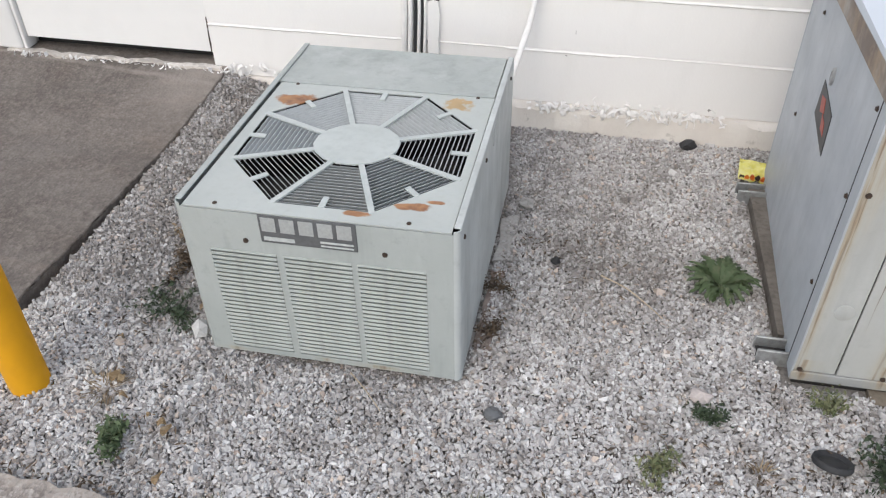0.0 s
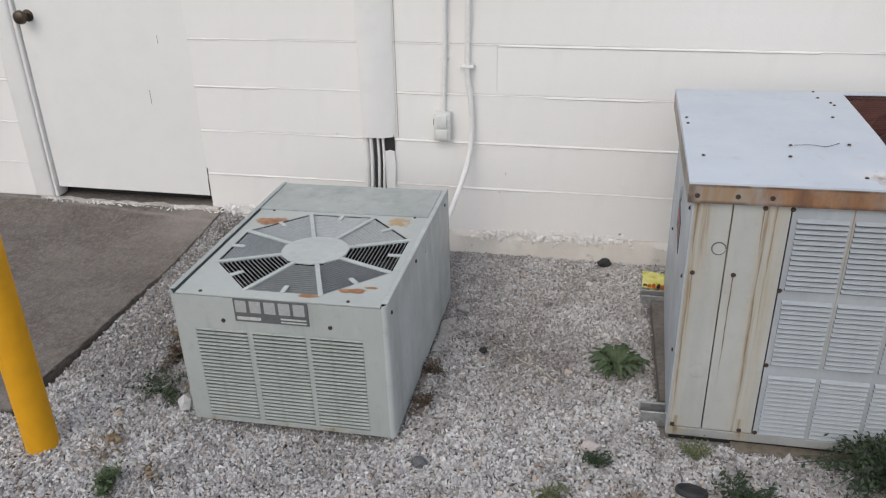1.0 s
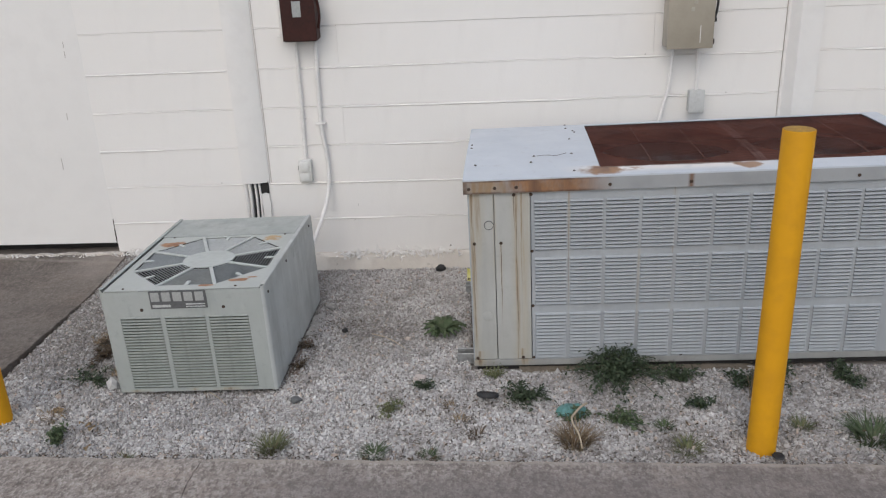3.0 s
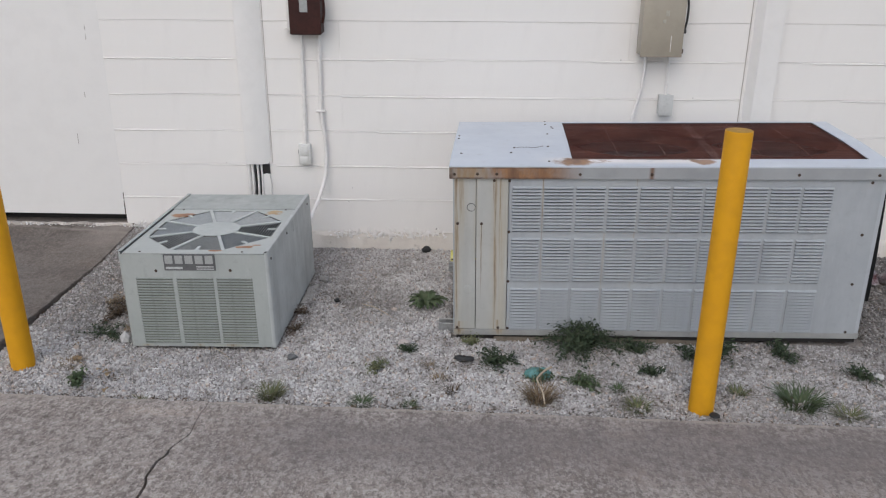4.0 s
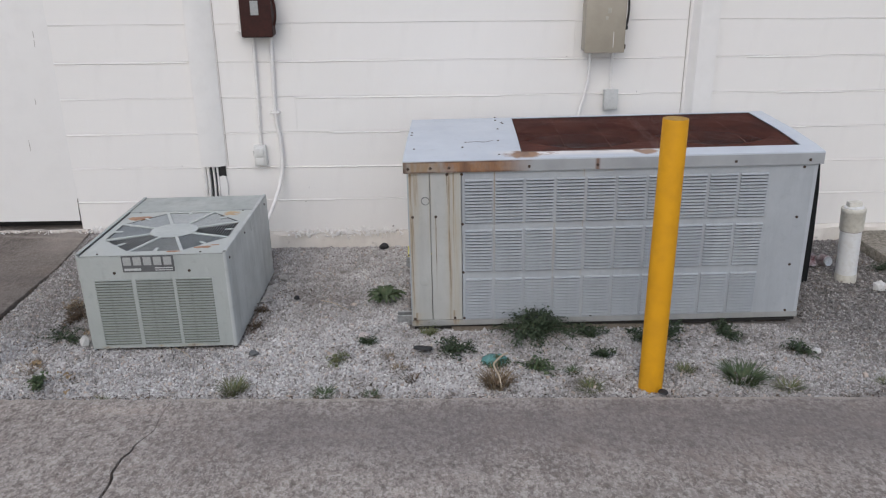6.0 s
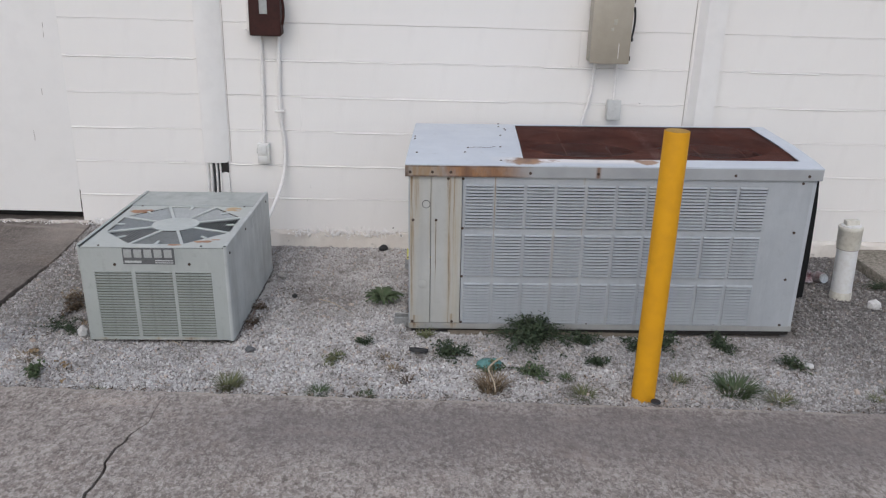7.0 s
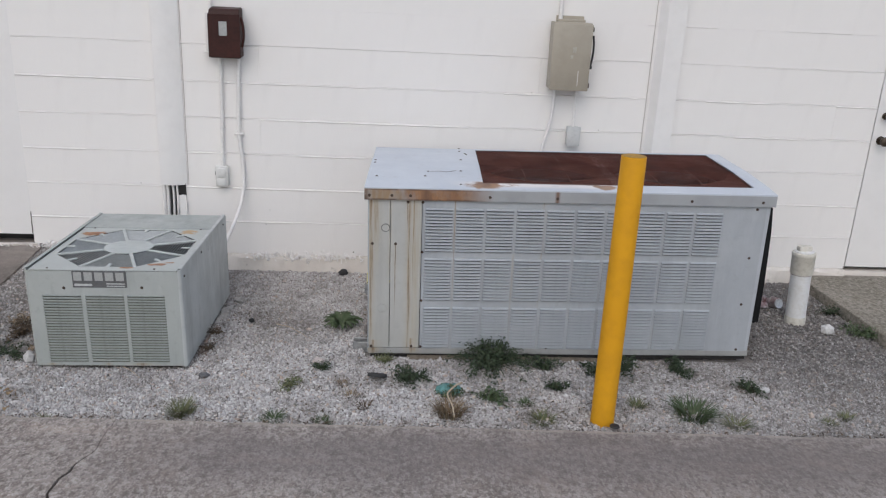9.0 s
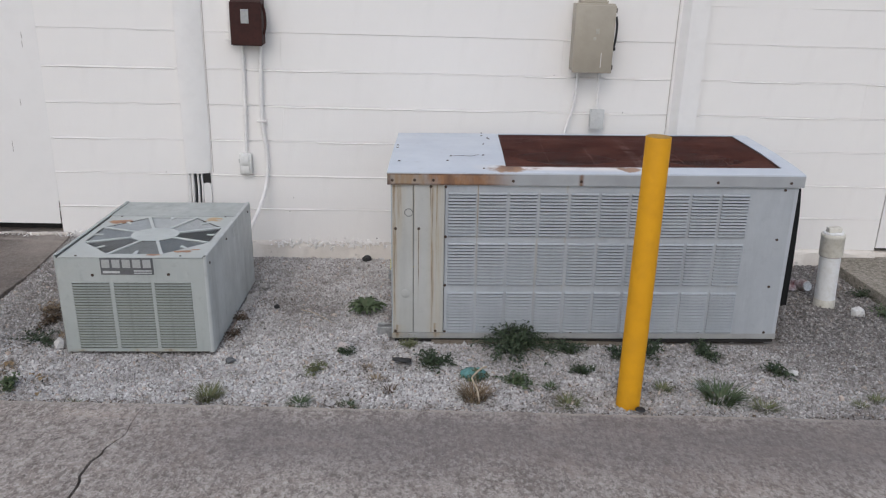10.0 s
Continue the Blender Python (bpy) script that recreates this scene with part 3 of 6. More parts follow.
# the yard slab in two pieces, parted by a jagged crack
EDGE = lambda x: 1.166 - 0.0264 * x
crack = [(-0.170, 1.30), (-0.168, 1.05), (-0.160, 0.975), (-0.178, 0.93), (-0.20, 0.88), (-0.196, 0.835), (-0.222, 0.79), (-0.226, 0.74), (-0.212, 0.68), (-0.206, 0.60),
         (-0.23, 0.45), (-0.20, 0.2), (-0.25, -0.3), (-0.22, -1.2), (-0.3, -3.0), (-0.25, -12.0)]
fine_crack = []
rng = random.Random(4)
for (ax, ay), (bx, by) in zip(crack, crack[1:]):
    steps = max(1, int(abs(by - ay) / 0.022)) if ay > -0.6 else 3
    for k in range(steps):
        t = k / steps
        fine_crack.append((ax + (bx - ax) * t + rng.uniform(-0.006, 0.006), ay + (by - ay) * t))
fine_crack = [(x, y) for x, y in fine_crack if y < EDGE(x)] + [crack[-1]]
edge_left = [(x, EDGE(x) + rng.uniform(-0.006, 0.006)) for x in np.arange(-2.2, -0.2, 0.03)]
edge_right = [(x, EDGE(x) + rng.uniform(-0.005, 0.005)) for x in np.arange(-0.15, 4.6, 0.03)]
first = (fine_crack[0][0], EDGE(fine_crack[0][0]))
wide = lambda y: 0.0006 + 0.0022 * min(max((1.0 - y) / 0.2, 0), 1)


def slab_mesh(outline, top, bottom, material, name, label):
    bm = bmesh.new()
    prism(bm, outline, bottom, top)
    return solid(name, bm, material, label, "paving", kind="structure")


left_out = [(-30, -12), (-30, EDGE(-2.2)), *edge_left, (first[0] - 0.0006, first[1])] + [(x - wide(y) * (1 + 1.2 * abs(math.sin(9 * y))), y) for x, y in fine_crack]
right_out = [(30, EDGE(4.6)), (30, -12)] + [(x + wide(y) * (1 + 1.2 * abs(math.sin(7 * y))), y) for x, y in fine_crack[::-1]] + [(first[0] + 0.0006, first[1]), *edge_right]
slab_mesh(left_out, 0.02, -0.06, YARD, "pavement", "worn brown-grey concrete yard slab beside a jagged crack")
slab_mesh(right_out, 0.02, -0.06, YARD, "pavement", "worn brown-grey concrete yard slab along the gravel bed")

# the sloping slab at the closed door and the pad at the far door
bm = bmesh.new()
prism(bm, [(1.56, -0.06), (1.56, 0.016), (1.57, 0.022), (2.45, 0.050), (2.80, 0.088), (2.965, 0.122), (2.965, -0.06)], -12.0, -1.205, axis="x")
for v in bm.verts:
    if v.co.x > -2:
        v.co.x += 0.04 * (v.co.y - 2.2) - 0.008
bmesh.ops.bevel(bm, geom=[e for e in bm.edges if all(v.co.x > -2 for v in e.verts)], offset=0.003, segments=1, affect="EDGES")
bmesh.ops.subdivide_edges(bm, edges=[e for e in bm.edges if all(v.co.x > -2 for v in e.verts) and abs(e.verts[0].co.y - e.verts[1].co.y) > 0.1], cuts=22)
for v in bm.verts:
    if v.co.x > -2:
        v.co.x += 0.003 * noise.noise(v.co * 7) + 0.007 * noise.noise(v.co * 25)
solid("pavement", bm, STEP, "dark stained concrete slab sloping up to the door", "paving", kind="structure")
bm = bmesh.new()
box(bm, 3.37, 6.5, 1.2, 2.965, -0.06, 0.05, 0.008, 2)
solid("pavement", bm, PAD, "pale mossy concrete pad before a door", "paving", kind="structure")

# the block wall: core with two door openings, blocks proud of it
DOORS = ((-2.05, -1.235, 0.12), (3.675, 4.58, 0.05))
core = bmesh.new()
spans = [(-9.0, DOORS[0][0]), (DOORS[0][1], DOORS[1][0]), (DOORS[1][1], 9.0)]
for a, b in spans:
    box(core, a, b, WALL_Y + 0.010, WALL_Y + 0.20, -0.1, 2.10)
box(core, -9.0, 9.0, WALL_Y + 0.010, WALL_Y + 0.20, 2.10, 3.30)
wall = solid("wall_north", core, PAINT, "white painted concrete block wall", "wall", kind="structure")

bm = bmesh.new()
for a, b in ((-9.0, DOORS[0][0] - 0.12), (DOORS[0][1] + 0.005, DOORS[1][0] - 0.004)):
    prism(bm, [(WALL_Y + 0.004, -0.1), (2.942, -0.1), (2.944, 0.072), (2.956, 0.086), (WALL_Y + 0.004, 0.09)], a, b, axis="x")
bmesh.ops.subdivide_edges(bm, edges=[e for e in bm.edges if abs(e.verts[0].co.x - e.verts[1].co.x) > 0.5], cuts=160)
for v in bm.verts:
    if v.co.y < 2.965 and v.co.z > 0:
        v.co.y += 0.012 * noise.noise(v.co * 14)
        v.co.z += 0.010 * noise.noise(v.co * 18 + Vector((5, 0, 0)))
solid("trim", bm, FOOTING, "flaking off-white painted footing at the wall's base", "footing", kind="structure")

# scales of old paint curling off above the footing and along the door's sill
rng = random.Random(11)
verts, faces = [], []
for n in range(420):
    if n < 320 and n % 3 == 0:
        continue
    if n < 320:
        x = rng.choice((0.06, 0.13, 0.27, 0.40, 0.50, 0.60, 0.33)) + rng.gauss(0, 0.045)
        if not -0.02 < x < 0.74:
            continue
        z, y = 0.088 + rng.gauss(0, 0.013), 2.950 - rng.uniform(0, 0.012)
    elif n < 360:
        x, z, y = rng.uniform(-1.2, -0.62), 0.128 + rng.gauss(0, 0.012), 2.95 - rng.uniform(0, 0.012)
    else:
        x, y = rng.uniform(-2.1, -1.15), 2.932 - abs(rng.gauss(0, 0.007))
        z = 0.122 - 0.21 * (2.965 - y) + 0.004
    long, wide = rng.uniform(0.005, 0.018), rng.uniform(0.002, 0.007)
    curl = rng.uniform(0.2, 1.2)
    c = Vector((x, y, z))
    turn = Euler((rng.uniform(-1.2, 0.4) if n < 360 else rng.uniform(1.2, 1.9), rng.uniform(-1.6, 1.6), rng.uniform(-0.6, 0.6))).to_matrix()
    base = len(verts)
    steps = 4
    for dy in (0.0, 0.0016):
        for k in range(steps):
            t = k / (steps - 1) - 0.5
            w = wide * rng.uniform(0.5, 1.2)
            bow = -curl * long * (0.25 - t * t) * 2
            for q in (-w, w):
                verts.append(tuple(c + turn @ Vector((2 * long * t, bow + dy, q))))
    m = 2 * steps
    for k in range(steps - 1):
        i = base + 2 * k
        faces += [(i, i + 2, i + 3, i + 1), (i + m + 1, i + m + 3, i + m + 2, i + m), (i, i + m, i + m + 2, i + 2), (i + 1, i + 3, i + m + 3, i + m + 1)]
    e = base + 2 * steps - 2
    faces += [(base, base + 1, base + m + 1, base + m), (e, e + m, e + m + 1, e + 1)]
me = bpy.data.meshes.new("paint_flakes")
me.from_pydata(verts, [], faces)
me.materials.append(PAINT)
tagged(new("paint_flakes", me), "curled white paint flakes along the wall's foot", "paint flakes", kind="stuff")


def door_leaf(bm, a, b, z0):
    box(bm, a, b, WALL_Y + 0.0005, WALL_Y + 0.048, z0, 2.06, 0.001)
    return bm


# left door: painted shut, a dark slot below it
door = thing("door_1", -1.645, WALL_Y, 0.12, "closed white flush door with a dark gap beneath", "door", kind="structure")
leaf = part("leaf", door_leaf(bmesh.new(), -2.028, -1.2353, 0.174), DOORPAINT, door)
for n, (x, z0, z1) in enumerate(((-1.375, 0.868, 0.898), (-1.455, 0.60, 0.66), (-1.32, 1.185, 1.215), (-1.318, 1.235, 1.262), (-1.2385, 0.176, 0.262), (-1.2365, 0.27, 0.31))):
    bm = bmesh.new()
    w = 0.0012 if n < 4 else 0.0028
    prism(bm, [(x - w, z0), (x, z0 - 0.004), (x + w, z0 + 0.3 * (z1 - z0)), (x + 0.6 * w, z1), (x - 0.5 * w, z1 + 0.003), (x - w, z0 + 0.7 * (z1 - z0))], WALL_Y - 0.0012, WALL_Y + 0.004, axis="y")
    part("scratch", bm, SCREW if n > 3 else SEAM, leaf, "dark scratch in the paint")
bm = bmesh.new()
box(bm, -2.15, -2.05, 2.945, WALL_Y + 0.02, 0.125, 2.16, 0.012, 3)
box(bm, -2.05, -2.032, 2.955, WALL_Y + 0.05, 0.125, 2.10, 0.004)
box(bm, -2.15, -1.24, 2.945, WALL_Y + 0.02, 2.062, 2.16, 0.012, 3)
part("frame", bm, COVERPAINT, door)
bm = bmesh.new()
box(bm, -2.12, -1.20, WALL_Y - 0.034, WALL_Y - 0.008, 0.06, 0.125)
bmesh.ops.subdivide_edges(bm, edges=[e for e in bm.edges if abs(e.verts[0].co.x - e.verts[1].co.x) > 0.5], cuts=60)
for v in bm.verts:
    if v.co.y < WALL_Y:
        v.co.y += 0.022 * noise.noise(v.co * 9) + 0.010 * noise.noise(v.co * 30)
        v.co.z += 0.006 * noise.noise(v.co * 16)
part("threshold", bm, SILL, door, "flaking pale painted threshold")
bm = bmesh.new()
box(bm, -2.048, -1.242, WALL_Y - 0.007, WALL_Y + 0.079, 0.05, 0.122)
part("sill", bm, STEP, door, "dark bare sill under the door")
bm = bmesh.new()
box(bm, -2.06, -1.2, WALL_Y + 0.08, WALL_Y + 0.10, 0.10, 2.1)
part("backing", bm, DARK, door)
bm = bmesh.new()
lathe(bm, [(0.026, 0.0), (0.026, 0.006), (0.012, 0.010), (0.011, 0.030), (0.024, 0.040), (0.030, 0.052), (0.027, 0.066), (0.015, 0.073)], 0, 0, 20)
bmesh.ops.transform(bm, matrix=Matrix.Translation((-1.975, WALL_Y + 0.004, 0.972)) @ Matrix.Rotation(radians(90), 4, "X"), verts=bm.verts)
part("knob", bm, BRASS, door, "dark bronze round door knob")

# right door
door = thing("door_2", 4.1, WALL_Y, 0.05, "closed white door with dark knob and deadbolt", "door", kind="structure")
part("leaf", door_leaf(bmesh.new(), 3.682, 4.57, 0.105), DOORPAINT, door)
bm = bmesh.new()
box(bm, 3.675, 4.58, WALL_Y - 0.006, WALL_Y + 0.1, 0.03, 0.075, 0.005, 2)
part("threshold", bm, FOOTING, door)
bm = bmesh.new()
box(bm, 3.64, 4.57, WALL_Y + 0.08, WALL_Y + 0.10, 0.05, 2.1)
part("backing", bm, DARK, door)
for z, s, name in ((0.90, 1.0, "knob"), (1.045, 0.8, "deadbolt")):
    bm = bmesh.new()
    lathe(bm, [(0.026 * s, 0.0), (0.026 * s, 0.006), (0.012 * s, 0.010), (0.011 * s, 0.03 * s), (0.024 * s, 0.04 * s), (0.029 * s, 0.052 * s), (0.026 * s, 0.066 * s), (0.014, 0.072 * s)], 0, 0, 20)
    bmesh.ops.transform(bm, matrix=Matrix.Translation((3.735, WALL_Y + 0.004, z)) @ Matrix.Rotation(radians(90), 4, "X"), verts=bm.verts)
    part(name, bm, BRASS, door, "dark bronze " + name)

# sheet-metal pipe covers on the wall
def pipe_cover(x0, x1, bottom, label, flip, wide=0.095, deep=0.062):
    bm = bmesh.new()
    sec = [(x0, WALL_Y - 0.001), (x0 + 0.012, WALL_Y - deep), (x0 + wide, WALL_Y - deep), (x1, WALL_Y - 0.001)]
    if flip:
        sec = [(x0, WALL_Y - 0.001), (x0, WALL_Y - 0.006), (x0 + 0.014, WALL_Y - 0.006), (x0 + 0.045, WALL_Y - deep), (x1 - 0.006, WALL_Y - deep), (x1, WALL_Y - 0.001)]
    prism(bm, sec, bottom, 3.0)
    bmesh.ops.bevel(bm, geom=[e for e in bm.edges if abs(e.verts[0].co.z - e.verts[1].co.z) > 1], offset=0.002 if flip else 0.006, segments=2, affect="EDGES")
    mid = (x0 + x1) / 2
    ob = thing("pipe_cover", mid, WALL_Y, bottom, label, "pipe cover")
    part("casing", bm, COVERPAINT, ob)
    bm = bmesh.new()
    at = x0 - 0.003 if flip else x1 + 0.003
    box(bm, at - 0.0009, at + 0.0009, WALL_Y - 0.003, WALL_Y + 0.001, max(bottom, 0.1), 3.0)
    part("seam", bm, SEAM, ob, "dark open seam against the wall")
    return ob


pipe_cover(-0.488, -0.332, 0.500, "white boxed sheet-metal cover over pipes on the wall", False, 0.095, 0.036)
pipe_cover(2.292, 2.448, -0.02, "white boxed sheet-metal cover running down the wall", True, 0.135)
# no recess is cut: the hole's shade is this plate's dark colour
bm = bmesh.new()
box(bm, -0.388, -0.346, WALL_Y - 0.010, WALL_Y - 0.002, 0.438, 0.51, 0.001)
solid("wall_recess_plate", bm, DARK, "flat dark plate standing in for shade in a broken wall hole", "hole", kind="structure")
bm = bmesh.new()
prism(bm, [(-0.386, 0.02), (-0.344, 0.02), (-0.343, 0.20), (-0.347, 0.30), (-0.342, 0.39), (-0.348, 0.438), (-0.366, 0.443), (-0.386, 0.434)], WALL_Y - 0.016, WALL_Y - 0.001, axis="y")
solid("cover_board", bm, COVERPAINT, "white painted board strip below the pipe cover", "board")
rng = random.Random(3)
for n, (x, r, m) in enumerate(((-0.470, 0.011, CONDUIT), (-0.448, 0.009, CONDUIT), (-0.430, 0.0055, BLACKRUB), (-0.417, 0.0065, CONDUIT), (-0.405, 0.0045, BLACKRUB), (-0.395, 0.0060, CONDUIT))):
    bm = bmesh.new()
    tube(bm, curve_points([(x, 2.956, 0.52), (x + 0.003, 2.954, 0.40), (x - 0.004, 2.952, 0.22), (x - 0.005, 2.93, 0.06), (x, 2.82, 0.015)]), r, 10)
    solid("refrigerant_pipe", bm, m, "pipe in painted insulation running down the wall" if m is CONDUIT else "thin black pipe running down the wall", "pipe", "pipes under the cover")

# blocks
def block_mesh(length, height, ledge, gap_l, gap_b):
    """A block face with a bead of paint-filled mortar standing proud along its top edge; gap_b opens a hairline below it."""
    bm = bmesh.new()
    out = -0.42 * ledge
    prism(bm, [(0.0, gap_b), (0.0, height - 1.1 * ledge), (out, height - 0.75 * ledge), (out, height - 0.55 * ledge), (0.0035, height - 0.0003), (0.02, height - 0.0003), (0.02, gap_b)], gap_l, length, axis="x")
    return mesh_of("block", bm, PAINT, 28)


BL = 0.393
OPEN_HEADS = ((5, 0.087), (3, 0.087), (5, 1.659), (4, 3.427), (2, 3.820))
rng = random.Random(21)
kinds = {}
for row in range(15):
    z = COURSE0 + row * COURSE
    shift = 0.087 - (0.0 if row % 2 else BL / 2)
    for a, b in spans if z < 2.0 else [(-9.0, 9.0)]:
        a, b = max(a, -4.2), min(b, 5.4)
        k = math.floor((a - shift) / BL)
        x = shift + k * BL
        run = 0.0
        while x < b - 0.01:
            lo, hi = max(x, a), min(x + BL, b)
            x += BL
            if hi - lo < 0.02:
                continue
            if rng.random() < 0.45:
                run = rng.choice((0.0, 0.0, 0.0, 0.0008) if row > 5 else (0.0, 0.0004, 0.001, 0.0016))
            open_head = any(r == row and abs(lo - h) < 0.05 for r, h in OPEN_HEADS)
            key = (round(hi - lo, 5), open_head, run, rng.choice((0.0006, 0.0006, 0.003) if row > 5 else (0.003, 0.005, 0.0065) if row > 4 else (0.0070, 0.0095, 0.0115)))
            if key not in kinds:
                kinds[key] = block_mesh(key[0], COURSE, key[3], 0.0010 if open_head else 0.0, key[2])
            piece("block", kinds[key], (lo, WALL_Y, z), wall)

# small chips and ticks in the wall's paint
rng = random.Random(31)
for x, z, w, h in ((0.13, 0.36, 0.003, 0.022), (0.105, 0.275, 0.010, 0.006), (-0.60, 0.50, 0.006, 0.005), (0.62, 0.115, 0.012, 0.012), (1.62, 1.10, 0.012, 0.004), (-2.33, 0.36, 0.010, 0.010), (2.03, 0.90, 0.010, 0.006)):
    bm = bmesh.new()
    ring = [(x + 0.5 * w * rng.uniform(0.5, 1.2) * math.cos(0.9 * k), z + 0.5 * h * rng.uniform(0.5, 1.2) * math.sin(0.9 * k)) for k in range(7)]
    prism(bm, ring, WALL_Y - 0.0012, WALL_Y + 0.004, axis="y")
    part("chip", bm, STONEGREY, wall, "grey chip in the paint")
bm = bmesh.new()
box(bm, -2.44, -2.395, WALL_Y - 0.03, WALL_Y - 0.001, 0.59, 0.67, 0.004, 2)
box(bm, -2.40, -2.36, WALL_Y - 0.02, WALL_Y - 0.001, 0.60, 0.615, 0.003, 2)
solid("wall_latch", bm, COVERPAINT, "white painted latch plate on the wall beside the door", "latch")

# ---- the small condenser ----
SX0, SX1, SY0, SY1, SZ0, SZ1 = -0.671, -0.026, 1.656, 2.528, -0.006, 0.4365
small = thing("condenser", -0.35, 2.09, SZ0, "low grey-green metal air-conditioning condenser on the gravel", "air conditioner")

# louvres, one pressed hood each
def louvre_mesh(width, pitch, out, material, lip=0.62):
    bm = bmesh.new()
    sec = [(0.004, pitch * 0.98), (0.0, pitch * 0.98), (-out, pitch * lip), (-out, pitch * (lip - 0.05)), (-out + 0.001, pitch * (lip - 0.05)), (0.0025, pitch * 0.93)]
    prism(bm, sec, 0.0, width, axis="x")
    return mesh_of("louvre", bm, material)


def grid_panel(bm, x0, x1, z0, z1, y0, y1, cols, rows):
    """One sheet with rectangular openings: cols and rows are the openings' spans."""
    xs = [x0] + [v for c in cols for v in c] + [x1]
    zs = [z0] + [v for r in rows for v in r] + [z1]
    grid = [[bm.verts.new((x, y0, z)) for z in zs] for x in xs]
    faces = []
    for i in range(len(xs) - 1):
        for k in range(len(zs) - 1):
            if not (i % 2 and k % 2):
                faces.append(bm.faces.new((grid[i][k], grid[i + 1][k], grid[i + 1][k + 1], grid[i][k + 1])))
    made = bmesh.ops.extrude_face_region(bm, geom=faces)["geom"]
    bmesh.ops.translate(bm, vec=(0, y1 - y0, 0), verts=[v for v in made if isinstance(v, bmesh.types.BMVert)])
    bmesh.ops.recalc_face_normals(bm, faces=bm.faces)
    return bm


S_COLS = [(-0.606, -0.446), (-0.430, -0.270), (-0.257, -0.101)]
S_PITCH, S_ROWS, S_LOW = 0.01248, 25, 0.0145
bm = bmesh.new()
grid_panel(bm, SX0 + 0.015, SX1 - 0.015, SZ0 + 0.004, SZ1 - 0.004, SY0, SY0 + 0.004, S_COLS, [(S_LOW, S_LOW + S_ROWS * S_PITCH)])
front = part("front_panel", bm, SMALLPAINT, small)
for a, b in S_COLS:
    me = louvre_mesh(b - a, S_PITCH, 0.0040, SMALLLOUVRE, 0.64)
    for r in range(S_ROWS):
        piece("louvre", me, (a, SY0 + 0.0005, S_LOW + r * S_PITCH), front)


def wrapped_side(bm, x, way):
    """A side sheet that rolls round the front corner with a soft bend and stops flush with the front panel."""
    r, t = 0.0148, 0.003
    arc = [(x + way * r * (1 - math.cos(a)), SY0 + r * (1 - math.sin(a))) for a in (radians(15 * k) for k in range(7))]
    inner = [(x + way * (r - (r - t) * math.cos(a)), SY0 + r - (r - t) * math.sin(a)) for a in (radians(15 * k) for k in range(7))]
    prism(bm, [(x, SY1), *arc, *inner[::-1], (x + way * t, SY1)], SZ0, SZ1 + 0.004)


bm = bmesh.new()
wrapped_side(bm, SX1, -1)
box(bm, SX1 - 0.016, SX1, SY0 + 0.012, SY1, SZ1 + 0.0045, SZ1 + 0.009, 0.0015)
part("side_panel", bm, SMALLLITSIDE, small, "chalky mottled side panel, colour lightened to look lit")
bm = bmesh.new()
wrapped_side(bm, SX0, 1)
box(bm, SX0, SX0 + 0.016, SY0 + 0.012, SY1, SZ1 + 0.0045, SZ1 + 0.009, 0.0015)
part("side_panel", bm, SMALLPAINT, small)
bm = bmesh.new()
box(bm, SX0, SX1, SY1, SY1 + 0.004, SZ0, SZ1)
part("back_panel", bm, SMALLPAINT, small)
bm = bmesh.new()
box(bm, SX0 + 0.005, SX1 - 0.005, SY0 + 0.03, SY1 - 0.002, SZ0, SZ0 + 0.02)
part("base_pan", bm, SMALLCOIL, small)

# top: sheet with an eight-sided opening
FX, FY, FR = -0.343, 1.977, 0.300
octo = [(FX + FR * math.cos(radians(22.5 + 45 * k)), FY + FR * math.sin(radians(22.5 + 45 * k))) for k in range(8)]
TX0, TX1, TY0, TY1 = SX0 + 0.021, SX1 - 0.019, SY0 + 0.001, 2.272
bm = bmesh.new()
outer = []
for k in range(8):
    ax, ay = octo[k]
    dx, dy = ax - FX, ay - FY
    s = min(((TX1 if dx > 0 else TX0) - FX) / dx, ((TY1 if dy > 0 else TY0) - FY) / dy)
    outer.append((FX + dx * s, FY + dy * s))
corners = {0: (TX1, TY1), 2: (TX0, TY1), 4: (TX0, TY0), 6: (TX1, TY0)}
for k in range(8):
    m = (k + 1) % 8
    ring = [octo[k], octo[m], outer[m]]
    if k in corners:
        ring.append(corners[k])
    ring.append(outer[k])
    prism(bm, ring[::-1], SZ1 - 0.002, SZ1 + 0.001)
bmesh.ops.remove_doubles(bm, verts=bm.verts, dist=1e-5)
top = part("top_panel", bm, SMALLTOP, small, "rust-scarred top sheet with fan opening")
bm = bmesh.new()
box(bm, SX0 + 0.006, SX1 - 0.019, TY1 + 0.003, SY1, SZ1 - 0.004, SZ1 + 0.004, 0.002)
part("rear_cover", bm, SMALLPAINT, small)
guard = bmesh.new()
hub = [(FX + 0.108 * math.cos(radians(11.25 + 22.5 * k)), FY + 0.098 * math.sin(radians(11.25 + 22.5 * k))) for k in range(16)]
prism(guard, hub, SZ1 - 0.001, SZ1 + 0.003)
guard_ob = part("fan_guard", guard, HUBPAINT, small)
